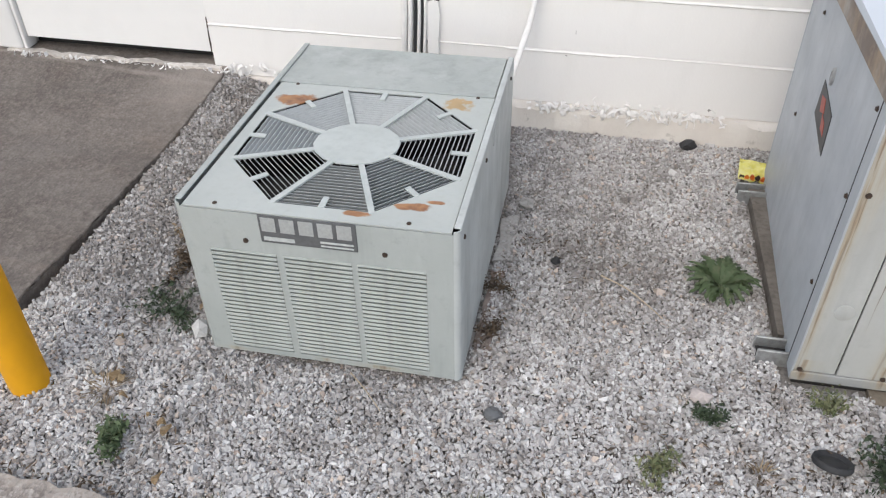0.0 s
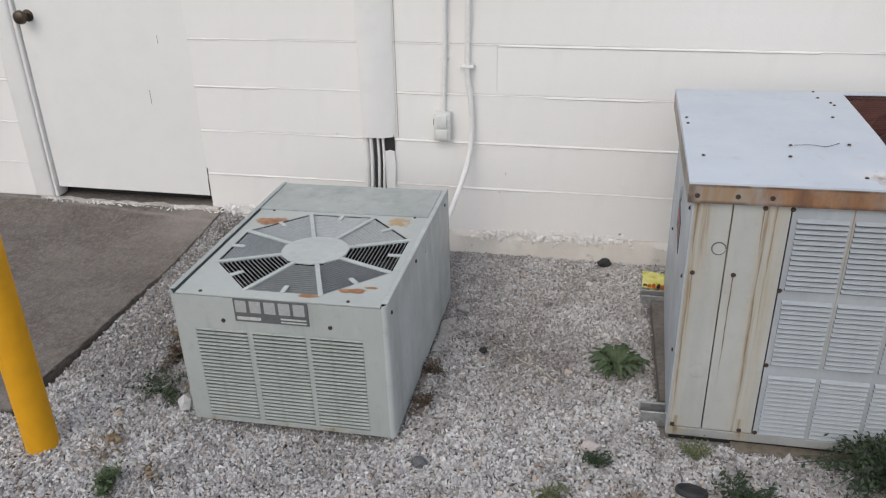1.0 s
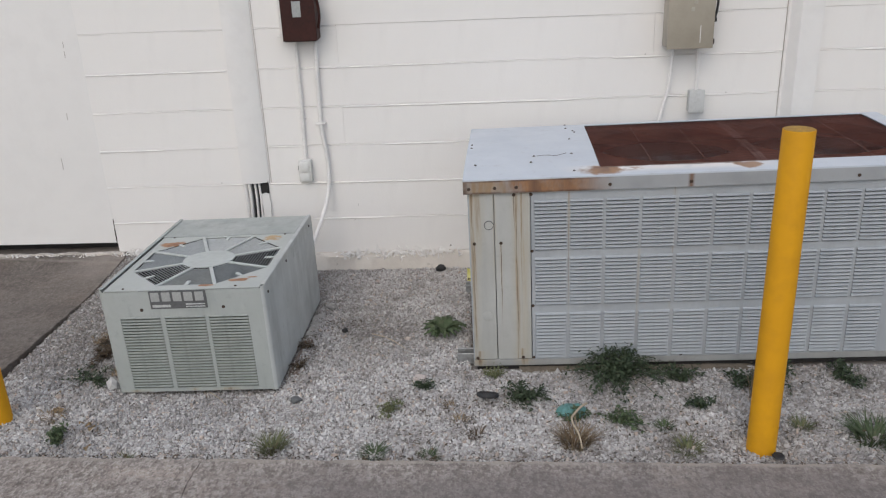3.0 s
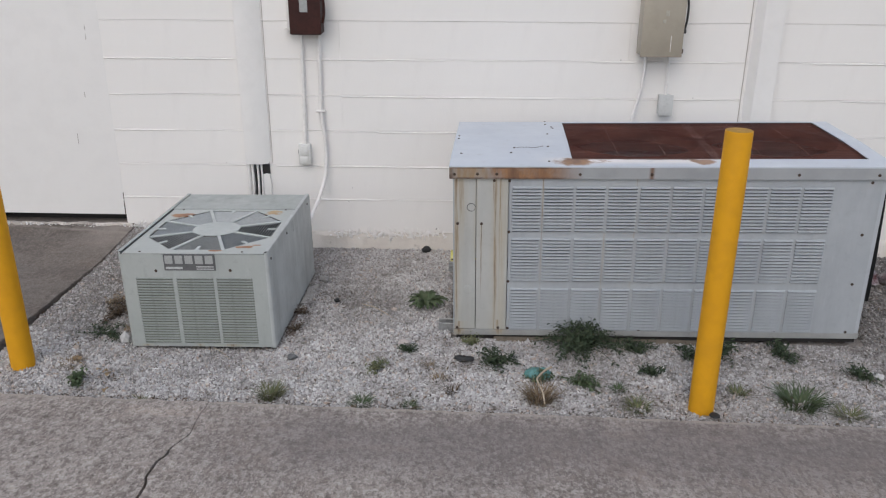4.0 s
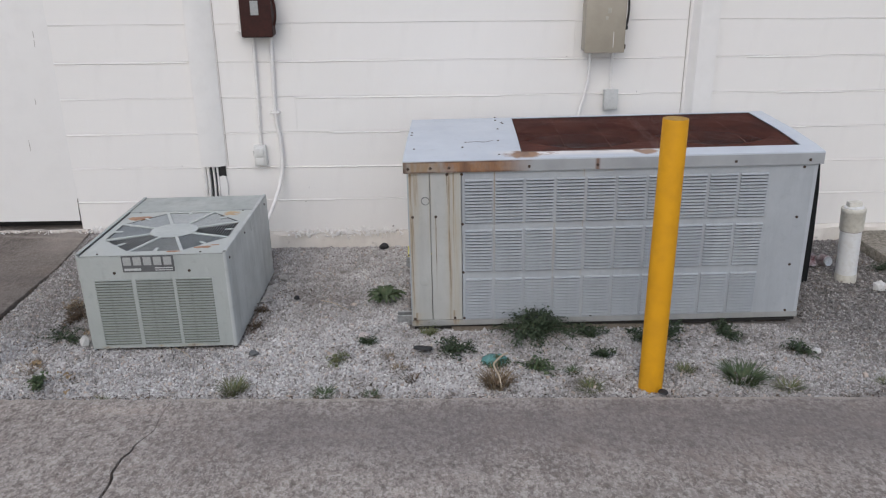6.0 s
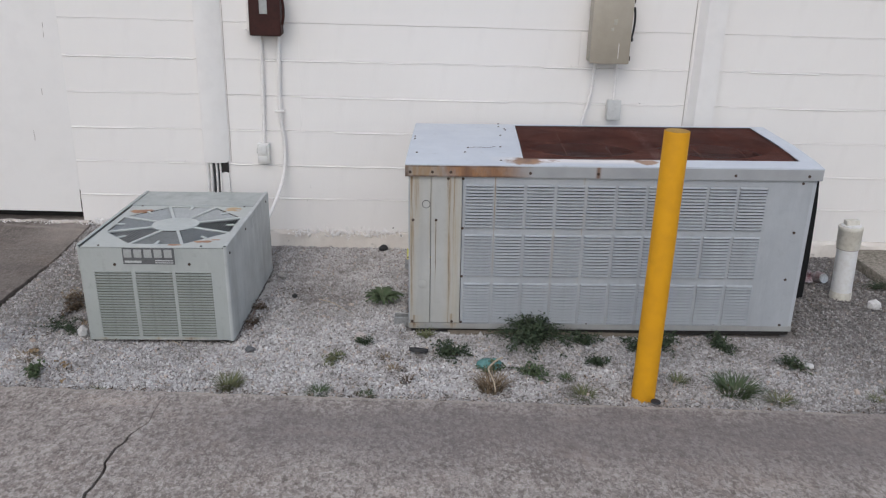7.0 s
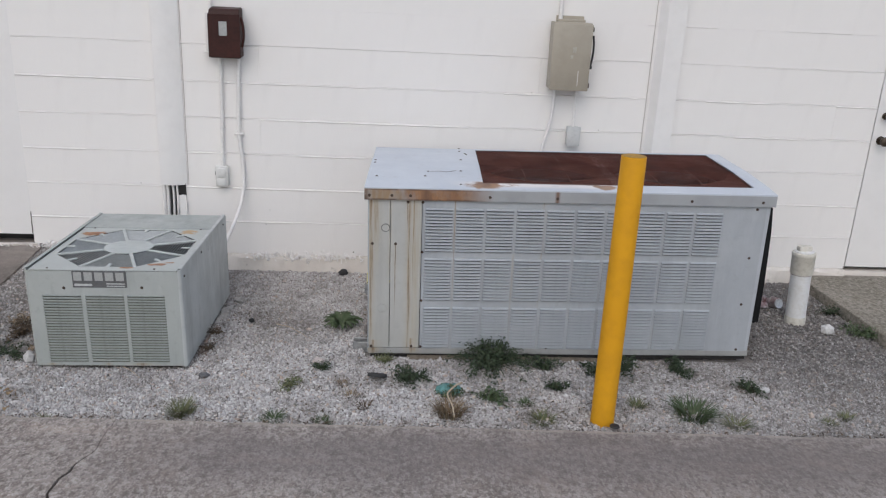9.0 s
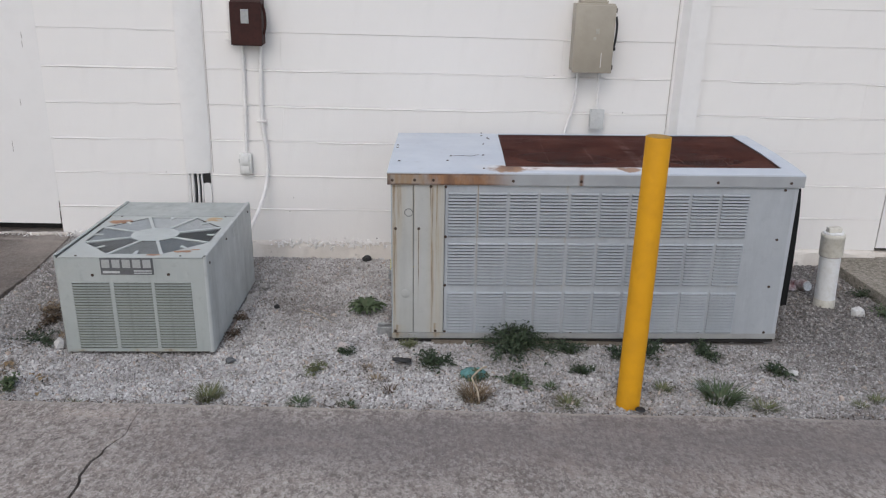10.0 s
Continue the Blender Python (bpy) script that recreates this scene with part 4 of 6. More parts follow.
for k in range(8):
    bm = bmesh.new()
    a = radians(22.5 + 45 * k)
    u, w = Vector((math.cos(a), math.sin(a))), Vector((-math.sin(a), math.cos(a)))
    c = Vector((FX, FY))
    ring = [c + u * 0.095 - w * 0.007, c + u * (FR + 0.004) - w * 0.007, c + u * (FR + 0.004) + w * 0.007, c + u * 0.095 + w * 0.007]
    prism(bm, [tuple(p) for p in ring], SZ1 - 0.003, SZ1 + 0.002)
    part("spoke", bm, HUBPAINT, guard_ob)
    # tangential slats of one sector, standing on edge
    mid = radians(45 + 45 * k)
    u, w = Vector((math.cos(mid), math.sin(mid))), Vector((-math.sin(mid), math.cos(mid)))
    d = 0.104
    while d < 0.2765:
        half = d * math.tan(radians(22.5)) - 0.002
        lo, hi = SZ1 - 0.0125, SZ1 - 0.0015
        drop = 0.50 * (hi - lo)
        sec = [(d - 0.0007, hi), (d + 0.0007, hi), (d + 0.0007 - drop, lo), (d - 0.0007 - drop, lo)]
        bm = bmesh.new()
        ends = [[bm.verts.new((c.x + u.x * r + w.x * q, c.y + u.y * r + w.y * q, z)) for r, z in sec] for q in (-half, half)]
        for n in range(4):
            m = (n + 1) % 4
            bm.faces.new((ends[0][n], ends[0][m], ends[1][m], ends[1][n]))
        bm.faces.new(ends[0][::-1])
        bm.faces.new(ends[1])
        bmesh.ops.recalc_face_normals(bm, faces=bm.faces)
        part("slat", bm, SLATPAINT, guard_ob)
        d += 0.0118
    bm = bmesh.new()
    ring = [c + u * 0.236 - w * 0.007, c + u * 0.279 - w * 0.007, c + u * 0.279 + w * 0.007, c + u * 0.236 + w * 0.007]
    prism(bm, [tuple(p) for p in ring], SZ1 - 0.002, SZ1 + 0.002)
    part("clip", bm, HUBPAINT, guard_ob)
# fan and coil seen through the guard; the fan's near-black colour paints inside shade
bm = bmesh.new()
lathe(bm, [(0.05, SZ1 - 0.14), (0.05, SZ1 - 0.06), (0.035, SZ1 - 0.05)], FX, FY, 20)
for k in range(4):
    a = radians(20 + 90 * k)
    bl = [Vector((0.04, -0.03, -0.05)), Vector((0.25, -0.10, -0.075)), Vector((0.265, 0.07, -0.035)), Vector((0.04, 0.04, -0.03))]
    rot = Matrix.Rotation(a, 3, "Z")
    up = [bm.verts.new(rot @ p + Vector((FX, FY, SZ1 - 0.055))) for p in bl]
    lo = [bm.verts.new(rot @ p + Vector((FX, FY, SZ1 - 0.058))) for p in bl]
    bm.faces.new(up)
    bm.faces.new(lo[::-1])
    for i in range(4):
        bm.faces.new((lo[i], lo[(i + 1) % 4], up[(i + 1) % 4], up[i]))
part("fan", bm, DARK, small)
# closed near-black drum added under the guard to paint in the inside shade
bm = bmesh.new()
lathe(bm, [(0.297, SZ1 - 0.21), (0.297, SZ1 - 0.205)], FX, FY, 32)
for k in range(32):
    a, b = 2 * math.pi * k / 32, 2 * math.pi * (k + 1) / 32
    v = [bm.verts.new((FX + 0.297 * math.cos(q), FY + 0.297 * math.sin(q), h)) for q, h in ((a, SZ1 - 0.205), (b, SZ1 - 0.205), (b, SZ1 - 0.018), (a, SZ1 - 0.018))]
    bm.faces.new(v[::-1])
part("shade_drum", bm, DARK, small)
bm = bmesh.new()
box(bm, SX0 + 0.03, SX1 - 0.03, SY0 + 0.016, SY0 + 0.056, SZ0 + 0.02, SZ1 - 0.04)
part("coil", bm, SMALLCOIL, small)
bm = bmesh.new()
box(bm, SX0 + 0.03, SX1 - 0.03, TY1 - 0.02, TY1 + 0.01, SZ0 + 0.02, SZ1 - 0.02)
part("partition", bm, DARK, small)

# brand plate: plain blocks stand for the lettering
bm = bmesh.new()
box(bm, -0.474, -0.252, SY0 - 0.0025, SY0, 0.360, 0.434, 0.0008)
plate = part("nameplate", bm, LABELGREY, small, "dark grey metal nameplate with pale lettering blocks")
for k in range(5):
    bm = bmesh.new()
    x = -0.470 + 0.0432 * k
    box(bm, x + 0.002, x + 0.0355, SY0 - 0.0040, SY0 - 0.002, 0.391, 0.428, 0.0006)
    part("letter_block", bm, LETTER, plate)
for a, b, c, d in ((-0.466, -0.395, 0.367, 0.377), (-0.335, -0.260, 0.3755, 0.3800), (-0.335, -0.260, 0.3660, 0.3695)):
    bm = bmesh.new()
    box(bm, a, b, SY0 - 0.0038, SY0 - 0.002, c, d)
    part("print_bar", bm, LABELLIGHT, plate)


def screw_mesh(r, depth, axis):
    bm = bmesh.new()
    lathe(bm, [(r * 1.35, 0.0), (r * 1.35, depth * 0.3), (r, depth * 0.35), (r * 0.92, depth)], 0, 0, 8)
    turn = {"y": Matrix.Rotation(radians(90), 4, "X"), "x": Matrix.Rotation(radians(-90), 4, "Y"), "z": Matrix.Identity(4)}[axis]
    bmesh.ops.transform(bm, matrix=turn, verts=bm.verts)
    return mesh_of("screw", bm, SCREW)


screw_y, screw_x, screw_z = screw_mesh(0.0050, 0.0045, "y"), screw_mesh(0.0050, 0.0045, "x"), screw_mesh(0.0042, 0.003, "z")
for x, z in ((-0.513, 0.357), (-0.192, 0.361)):
    piece("screw", screw_y, (x, SY0, z), small)
for x, y in ((-0.60, 2.268), (-0.09, 2.268), (-0.58, 1.675), (-0.14, 1.675)):
    piece("screw", screw_z, (x, y, SZ1 + 0.001), small)
bm = bmesh.new()
box(bm, SX1, SX1 + 0.0015, 2.13, 2.20, 0.375, 0.425, 0.0005)
part("sticker", bm, LABELLIGHT, small, "faded pale sticker on the side")
TILT_SMALL = pose(-0.35, 2.09, SZ0, 0, -0.75, 0)
for y, z in ((1.70, 0.40), (2.0, 0.41), (2.46, 0.41)):
    bm = bmesh.new()
    lathe(bm, [(0.006, 0), (0.0055, 0.003), (0.003, 0.004)], 0, 0, 8)
    bmesh.ops.transform(bm, matrix=Matrix.Translation((SX1, y, z)) @ Matrix.Rotation(radians(90), 4, "Y"), verts=bm.verts)
    part("screw", bm, SCREW, small)

small.matrix_basis = TILT_SMALL

# ---- the big condenser ----
BX0, BX1, BY0, BY1, BZ0, BZ1 = 0.751, 2.560, 1.823, 2.72, 0.010, 0.803
big = thing("condenser", 1.66, 2.27, BZ0, "large rust-streaked pale grey metal air-conditioning unit with rusted fan top", "air conditioner")
EX = 0.989
bm = bmesh.new()
box(bm, BX0 + 0.004, 0.8480, BY0, BY0 + 0.004, BZ0 + 0.03, 0.752, 0.0012)
box(bm, 0.8505, EX - 0.002, BY0 - 0.002, BY0 + 0.004, BZ0 + 0.03, 0.752, 0.0012)
end_panel = part("end_panel", bm, FRONTPAINT, big, "cream painted end panel with rust runs")
bm = bmesh.new()
lathe(bm, [(0.0165, 0.0), (0.0165, 0.0016), (0.0148, 0.0022), (0.0132, 0.0016), (0.0128, 0.0004), (0.002, 0.0008)], 0, 0, 24)
bmesh.ops.transform(bm, matrix=Matrix.Translation((0.828, BY0, 0.618)) @ Matrix.Rotation(radians(90), 4, "X"), verts=bm.verts)
part("knockout", bm, FRONTPAINT, end_panel)
bm = bmesh.new()
tube(bm, [(0.828 + 0.0172 * math.cos(radians(15 * k)), BY0 - 0.0006, 0.618 + 0.0172 * math.sin(radians(15 * k))) for k in range(24)], 0.0019, 6)
part("knockout_rim", bm, LABELGREY, end_panel, "thin dark ring round the knockout")
bm = bmesh.new()
lathe(bm, [(0.022, 0.0), (0.022, 0.002), (0.019, 0.003)], 0, 0, 20)
bmesh.ops.transform(bm, matrix=Matrix.Translation((0.815, BY0, 0.235)) @ Matrix.Rotation(radians(90), 4, "X"), verts=bm.verts)
part("knockout", bm, FRONTPAINT, end_panel)

B_PITCH, B_N = 0.1352, 10
B_COLS = [(1.003 + B_PITCH * k, 1.003 + B_PITCH * k + 0.122) for k in range(B_N)]
LP, LR = 0.01458, 14
B_ROWS = [(top - LP * LR, top) for top in (0.2455, 0.4813, 0.7133)]
bm = bmesh.new()
grid_panel(bm, EX + 0.001, 2.540, BZ0 + 0.02, 0.752, BY0 - 0.003, BY0 + 0.001, B_COLS, B_ROWS)
louvred = part("louvred_panel", bm, LOUVREPAINT, big, "blue-grey panel of pressed louvres")
bm = bmesh.new()
box(bm, 2.5404, BX1 - 0.003, BY0, BY0 + 0.004, BZ0 + 0.02, 0.752, 0.0012)
part("corner_post", bm, SIDEPAINT, big)
me = louvre_mesh(0.122, LP, 0.0090, LOUVREPAINT, 0.47)
for a, b in B_COLS[:7]:
    for z0, z1 in B_ROWS:
        for r in range(LR):
            piece("louvre", me, (a, BY0 - 0.0028, z0 + r * LP), louvred)
bm = bmesh.new()
for a, b in B_COLS[7:]:
    for z0, z1 in B_ROWS:
        for r in range(LR):
            at = Vector((a, BY0 - 0.0028, z0 + r * LP))
            sec = [(0.004, LP * 0.98), (0.0, LP * 0.98), (-0.0090, LP * 0.47), (-0.0090, LP * 0.42), (-0.0080, LP * 0.42), (0.0025, LP * 0.93)]
            prism(bm, [(at.y + p, at.z + q) for p, q in sec], a, a + 0.122, axis="x")
tagged(part("louvres", bm, LOUVREPAINT, louvred), kind="stuff")
bm = bmesh.new()
box(bm, EX + 0.01, BX1 - 0.03, BY0 + 0.014, BY0 + 0.05, BZ0 + 0.03, 0.74)
part("coil", bm, COIL, big)
# base rail, sides, back; both ends stand a little out of square
def skewed(bm, by=0.045):
    for v in bm.verts:
        v.co.x += by * max(v.co.y - BY0, 0) / 0.9
    return bm


bm = bmesh.new()
box(bm, BX0, BX1, BY0 - 0.004, BY0 + 0.01, BZ0, BZ0 + 0.028, 0.002)
part("base_rail", bm, rusted("rusty base rail paint", (0.36, 0.365, 0.36), (0.30, 0.30, 0.29), streaks=((0.775, 0.03, 0.045, 0.05, 1.0, 1.0), (0.955, 0.022, 0.045, 0.05, 1.0, 1.0), (1.36, 0.014, 0.042, 0.03, 0.6, 1.0))), big)
# dark strip added under the rail; its colour stands in for the gap's shade
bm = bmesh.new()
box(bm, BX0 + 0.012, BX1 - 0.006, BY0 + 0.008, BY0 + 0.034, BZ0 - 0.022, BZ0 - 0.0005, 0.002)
part("gap_shade", bm, DARK, big, "dark strip standing in for shade in the gap under the rail")
bm = bmesh.new()
box(bm, BX0, BX0 + 0.004, BY0 + 0.056, BY1, BZ0 + 0.004, 0.756, 0.001)
box(bm, BX0 - 0.001, BX0 + 0.004, BY0 - 0.002, BY0 + 0.046, BZ0 + 0.004, 0.756, 0.001)
side = part("side_panel", skewed(bm), SIDEPAINT, big)
bm = bmesh.new()
box(bm, BX0 + 0.0004, BX0 + 0.003, BY0 + 0.046, BY0 + 0.056, BZ0 + 0.006, 0.754)
part("seam", skewed(bm), DARK, side, "dark open seam beside the corner post")
bm = bmesh.new()
box(bm, BX1 - 0.004, BX1, BY0 + 0.005, BY1, BZ0 + 0.004, 0.756, 0.001)
for v in bm.verts:
    v.co.x += 0.07 * (v.co.y - BY0) / 0.9
part("side_panel", bm, SIDEPAINT, big)
bm = bmesh.new()
box(bm, BX0 + 0.044, BX1 + 0.068, BY1, BY1 + 0.004, BZ0, 0.756)
part("back_panel", bm, SIDEPAINT, big)
bm = bmesh.new()
box(bm, BX0 + 0.055, BX1 - 0.01, BY0 + 0.01, BY1 - 0.01, BZ0 + 0.003, BZ0 + 0.02)
part("base_pan", bm, GALV, big)
# warning diamond and oval latch on the end
def moved(bm):
    for v in bm.verts:
        v.co.y += 0.03
    return skewed(bm)


bm = bmesh.new()
prism(bm, [(2.302, 0.556), (2.146, 0.535), (2.128, 0.436), (2.306, 0.462)][::-1], BX0 - 0.002, BX0 - 0.0003, axis="x")
diamond = part("warning_label", moved(bm), LABELBLACK, side, "black diamond label with red print")
bm = bmesh.new()
prism(bm, [(2.278, 0.525), (2.235, 0.535), (2.215, 0.505), (2.255, 0.492)][::-1], BX0 - 0.0032, BX0 - 0.0018, axis="x")
prism(bm, [(2.225, 0.500), (2.185, 0.495), (2.165, 0.468), (2.205, 0.470)][::-1], BX0 - 0.0032, BX0 - 0.0018, axis="x")
part("print", moved(bm), LABELRED, diamond)
bm = bmesh.new()
lathe(bm, [(0.024, 0.0), (0.024, 0.006), (0.017, 0.007), (0.013, 0.003)], 0, 0, 20)
bmesh.ops.transform(bm, matrix=Matrix.Translation((BX0, 2.24, 0.592)) @ Matrix.Rotation(radians(-90), 4, "Y") @ Matrix.Diagonal((0.95, 0.5, 1, 1)), verts=bm.verts)
part("latch", moved(bm), GALV, side, "small oval latch cup")
# lid with its opening; the sheet rises from its front edge and towards the fans, and its far end is a little out of square
def crown(v):
    t = min(max((v.x - 0.75) / 1.8, 0), 1)
    s = min(max((v.y - 1.80) / 0.22, 0), 1) * min(max((2.76 - v.y) / 0.08, 0.4), 1)
    return Vector((v.x + (0.028 + 0.048 * t) * max(v.y - 1.825, 0) / 0.9, v.y, v.z + s * (0.016 + 0.005 * t)))


def crown_line(points):
    return [crown(Vector(p)) for p in points]


def crowned(bm):
    for v in bm.verts:
        v.co = crown(v.co)
    return bm


OX0, OX1, OY0, OY1 = 1.255, 2.498, 1.905, 2.655
LX0, LX1, LY0, LY1 = BX0 - 0.016, BX1 + 0.012, BY0 - 0.016, BY1 + 0.01
bm = bmesh.new()
box(bm, LX0, OX0, LY0, LY1, BZ1 - 0.003, BZ1)
box(bm, OX1, LX1, LY0, LY1, BZ1 - 0.003, BZ1)
box(bm, OX0, OX1, LY0, OY0, BZ1 - 0.003, BZ1)
box(bm, OX0, OX1, OY1, LY1, BZ1 - 0.003, BZ1)
box(bm, LX0, LX1, LY0, LY0 + 0.003, 0.748, BZ1 - 0.003)
box(bm, LX0, LX1, LY1 - 0.003, LY1, 0.748, BZ1 - 0.003)
box(bm, LX0, LX0 + 0.003, LY0 + 0.003, LY1 - 0.003, 0.748, BZ1 - 0.003)
box(bm, LX1 - 0.003, LX1, LY0 + 0.003, LY1 - 0.003, 0.748, BZ1 - 0.003)
bmesh.ops.remove_doubles(bm, verts=bm.verts, dist=1e-5)
for axis, at in (("y", BY0 + 0.09), ("y", 2.2), ("y", BY1 - 0.05), ("x", 1.0), ("x", 1.6), ("x", 1.9), ("x", 2.2)):
    co, no = ((0, at, 0), (0, 1, 0)) if axis == "y" else ((at, 0, 0), (1, 0, 0))
    bmesh.ops.bisect_plane(bm, geom=bm.verts[:] + bm.edges[:] + bm.faces[:], plane_co=co, plane_no=no)
for v in bm.verts:
    if v.co.z > BZ1 - 0.004:
        v.co = crown(v.co)
    else:
        v.co.x = crown(v.co).x
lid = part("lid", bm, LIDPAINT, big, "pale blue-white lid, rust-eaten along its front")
# near-black rim: the inner wall's shade is put into its colour
bm = bmesh.new()
for x0, x1, y0, y1 in ((OX0, OX1, OY0, OY0 + 0.004), (OX0, OX1, OY1 - 0.004, OY1), (OX0, OX0 + 0.004, OY0 + 0.004, OY1 - 0.004), (OX1 - 0.004, OX1, OY0 + 0.004, OY1 - 0.004)):
    box(bm, x0, x1, y0, y1, BZ1 - 0.020, BZ1 - 0.0032)
part("opening_rim", crowned(bm), DARK, big, "folded rim of the fan opening, painted in its shade")
# rusted fan deck with two round mouths
bm = bmesh.new()
DZ = BZ1 - 0.016
fans = ((0.75 * OX0 + 0.25 * OX1, 2.28), (0.25 * OX0 + 0.75 * OX1, 2.28))
for fx, fy in fans:
    x0, x1 = (OX0, (OX0 + OX1) / 2) if fx < 1.9 else ((OX0 + OX1) / 2, OX1)
    seg, rr = 40, 0.298
    inner, outerv, low = [], [], []
    for k in range(seg):
        a = 2 * math.pi * k / seg
        ca, sa = math.cos(a), math.sin(a)
        s = min((x1 - fx) / ca if ca > 1e-6 else (x0 - fx) / ca if ca < -1e-6 else 9, (OY1 - fy) / sa if sa > 1e-6 else (OY0 - fy) / sa if sa < -1e-6 else 9)
        outerv.append(bm.verts.new((fx + ca * s, fy + sa * s, DZ)))
        inner.append(bm.verts.new((fx + ca * rr, fy + sa * rr, DZ)))
        low.append(bm.verts.new((fx + ca * (rr - 0.012), fy + sa * (rr - 0.012), DZ - 0.06)))
    for k in range(seg):
        m = (k + 1) % seg
        bm.faces.new((outerv[k], outerv[m], inner[m], inner[k]))
        bm.faces.new((inner[k], inner[m], low[m], low[k]))
bmesh.ops.recalc_face_normals(bm, faces=bm.faces)
part("fan_deck", crowned(bm), RUST, big, "rusted deck with two round fan mouths")
bm = bmesh.new()
box(bm, 1.853, 1.893, OY0 + 0.006, OY1 - 0.006, DZ + 0.001, DZ + 0.006, 0.0015)
bmesh.ops.subdivide_edges(bm, edges=[e for e in bm.edges if abs(e.verts[0].co.y - e.verts[1].co.y) > 0.3], cuts=8)
part("strap", crowned(bm), STRAPRUST, big, "scuffed steel strap between the fans")
for fx, fy in fans:
    bm = bmesh.new()
    lathe(bm, [(0.06, DZ - 0.16), (0.06, DZ - 0.05), (0.045, DZ - 0.04)], fx, fy, 20)
    for k in range(4):
        rot = Matrix.Rotation(radians(35 + 90 * k), 3, "Z")
        bl = [Vector((0.05, -0.04, -0.05)), Vector((0.24, -0.11, -0.07)), Vector((0.255, 0.07, -0.03)), Vector((0.05, 0.05, -0.025))]
        up = [bm.verts.new(rot @ p + Vector((fx, fy, DZ - 0.05))) for p in bl]
        lo = [bm.verts.new(rot @ p + Vector((fx, fy, DZ - 0.053))) for p in bl]
        bm.faces.new(up)
        bm.faces.new(lo[::-1])
        for i in range(4):
            bm.faces.new((lo[i], lo[(i + 1) % 4], up[(i + 1) % 4], up[i]))
    for v in bm.verts:
        v.co.z -= 0.06
    part("fan", bm, DARKRUST, big)
    bm = bmesh.new()
    lathe(bm, [(0.296, DZ - 0.34), (0.296, DZ - 0.33)], fx, fy, 32)
    part("fan_well", bm, DARKRUST, big)
# wire guard over both
wire = bmesh.new()
tube(wire, crown_line([(OX0 + 0.004 + (OX1 - OX0 - 0.008) * k / 8, OY0 + 0.373, BZ1 - 0.008) for k in range(9)]), 0.0022, 6)
wire_guard = part("wire_guard", wire, DARKRUST, big, "fine rusted wire guard over the fans")
y = OY0 + 0.012
while y < OY1 - 0.006:
    bm = bmesh.new()
    tube(bm, crown_line([(OX0 + 0.004 + (OX1 - OX0 - 0.008) * k / 8, y, BZ1 - 0.005) for k in range(9)]), 0.0011, 5)
    part("wire", bm, RUST if len(wire_guard.children) % 2 else DARKRUST, wire_guard)
    y += 0.0125
for x in (OX0 + 0.205, OX0 + 0.41, OX0 + 0.615, OX0 + 0.82, OX0 + 1.025):
    bm = bmesh.new()
    tube(bm, crown_line([(x, OY0 + 0.004 + (OY1 - OY0 - 0.008) * k / 6, BZ1 - 0.009) for k in range(7)]), 0.0020, 6)
    part("cross_bar", bm, STRAPRUST, wire_guard)
# screws
for x, z in ((0.770, 0.545), (0.873, 0.545), (0.925, 0.737), (EX + 0.001, 0.737), (EX + 0.003, 0.508), (EX + 0.004, 0.276), (EX + 0.006, 0.046), (0.767, 0.048), (0.952, 0.048), (1.585, 0.045), (2.187, 0.048),
             (2.500, 0.044), (2.495, 0.733), (2.492, 0.503), (2.490, 0.275)):
    piece("screw", screw_y, (x, BY0 - 0.003, z), big)
for x, z in ((0.854, 0.769), (0.935, 0.769), (1.283, 0.768), (1.581, 0.768), (2.185, 0.768), (2.511, 0.768), (0.757, 0.768)):
    piece("screw", screw_y, (x, LY0, z), lid)
for x, y in ((1.170, 2.69), (1.168, 2.60), (1.196, 2.54), (1.201, 2.51), (1.170, 2.37), (1.161, 2.10), (1.156, 1.87), (1.010, 2.08), (0.996, 1.99), (0.752, 2.33), (0.753, 2.27), (0.778, 1.98)):
    piece("screw", screw_z, crown(Vector((x, y, BZ1))), lid)
for y, z in ((1.90, 0.252), (1.885, 0.50), (2.534, 0.356), (2.546, 0.647), (1.89, 0.70)):
    piece("screw", screw_x, (BX0 + 0.045 * (y - BY0) / 0.9, y, z), side)
# scratch in the lid
bm = bmesh.new()
tube(bm, crown_line(curve_points([(1.02, 2.085, BZ1), (1.065, 2.092, BZ1), (1.10, 2.080, BZ1), (1.14, 2.115, BZ1)])), 0.0008, 6)
part("scratch", bm, SCREW, lid)
big.matrix_basis = pose(1.66, 2.27, BZ0, 0, -0.65, 0)

# ---- what carries the units, and the wall's fittings ----
def rough_box(bm, x0, x1, y0, y1, z0, z1, cuts, amount, seed):
    box(bm, x0, x1, y0, y1, z0, z1)
    bmesh.ops.subdivide_edges(bm, edges=list(bm.edges), cuts=cuts, use_grid_fill=True)
    for v in bm.verts:
        q = v.co * 22 + Vector((seed, 0, 0))
        v.co += amount * Vector((noise.noise(q), noise.noise(q + Vector((9, 0, 0))), noise.noise(q + Vector((0, 9, 0)))))
    return bm


solid("skid_timber", rough_box(bmesh.new(), 0.935, 1.86, 1.782, 1.83, -0.045, -0.009, 5, 0.003, 1), WOOD, "weathered timber skid under the large unit's front", "timber", "skids")
# added block: closes the gap and paints its shade under the front
solid("skid_timber", rough_box(bmesh.new(), 1.87, 2.53, 1.862, 1.95, -0.045, 0.010, 4, 0.003, 6), SHADEWOOD, "added dark timber whose colour stands in for shade under the front", "timber", "skids")
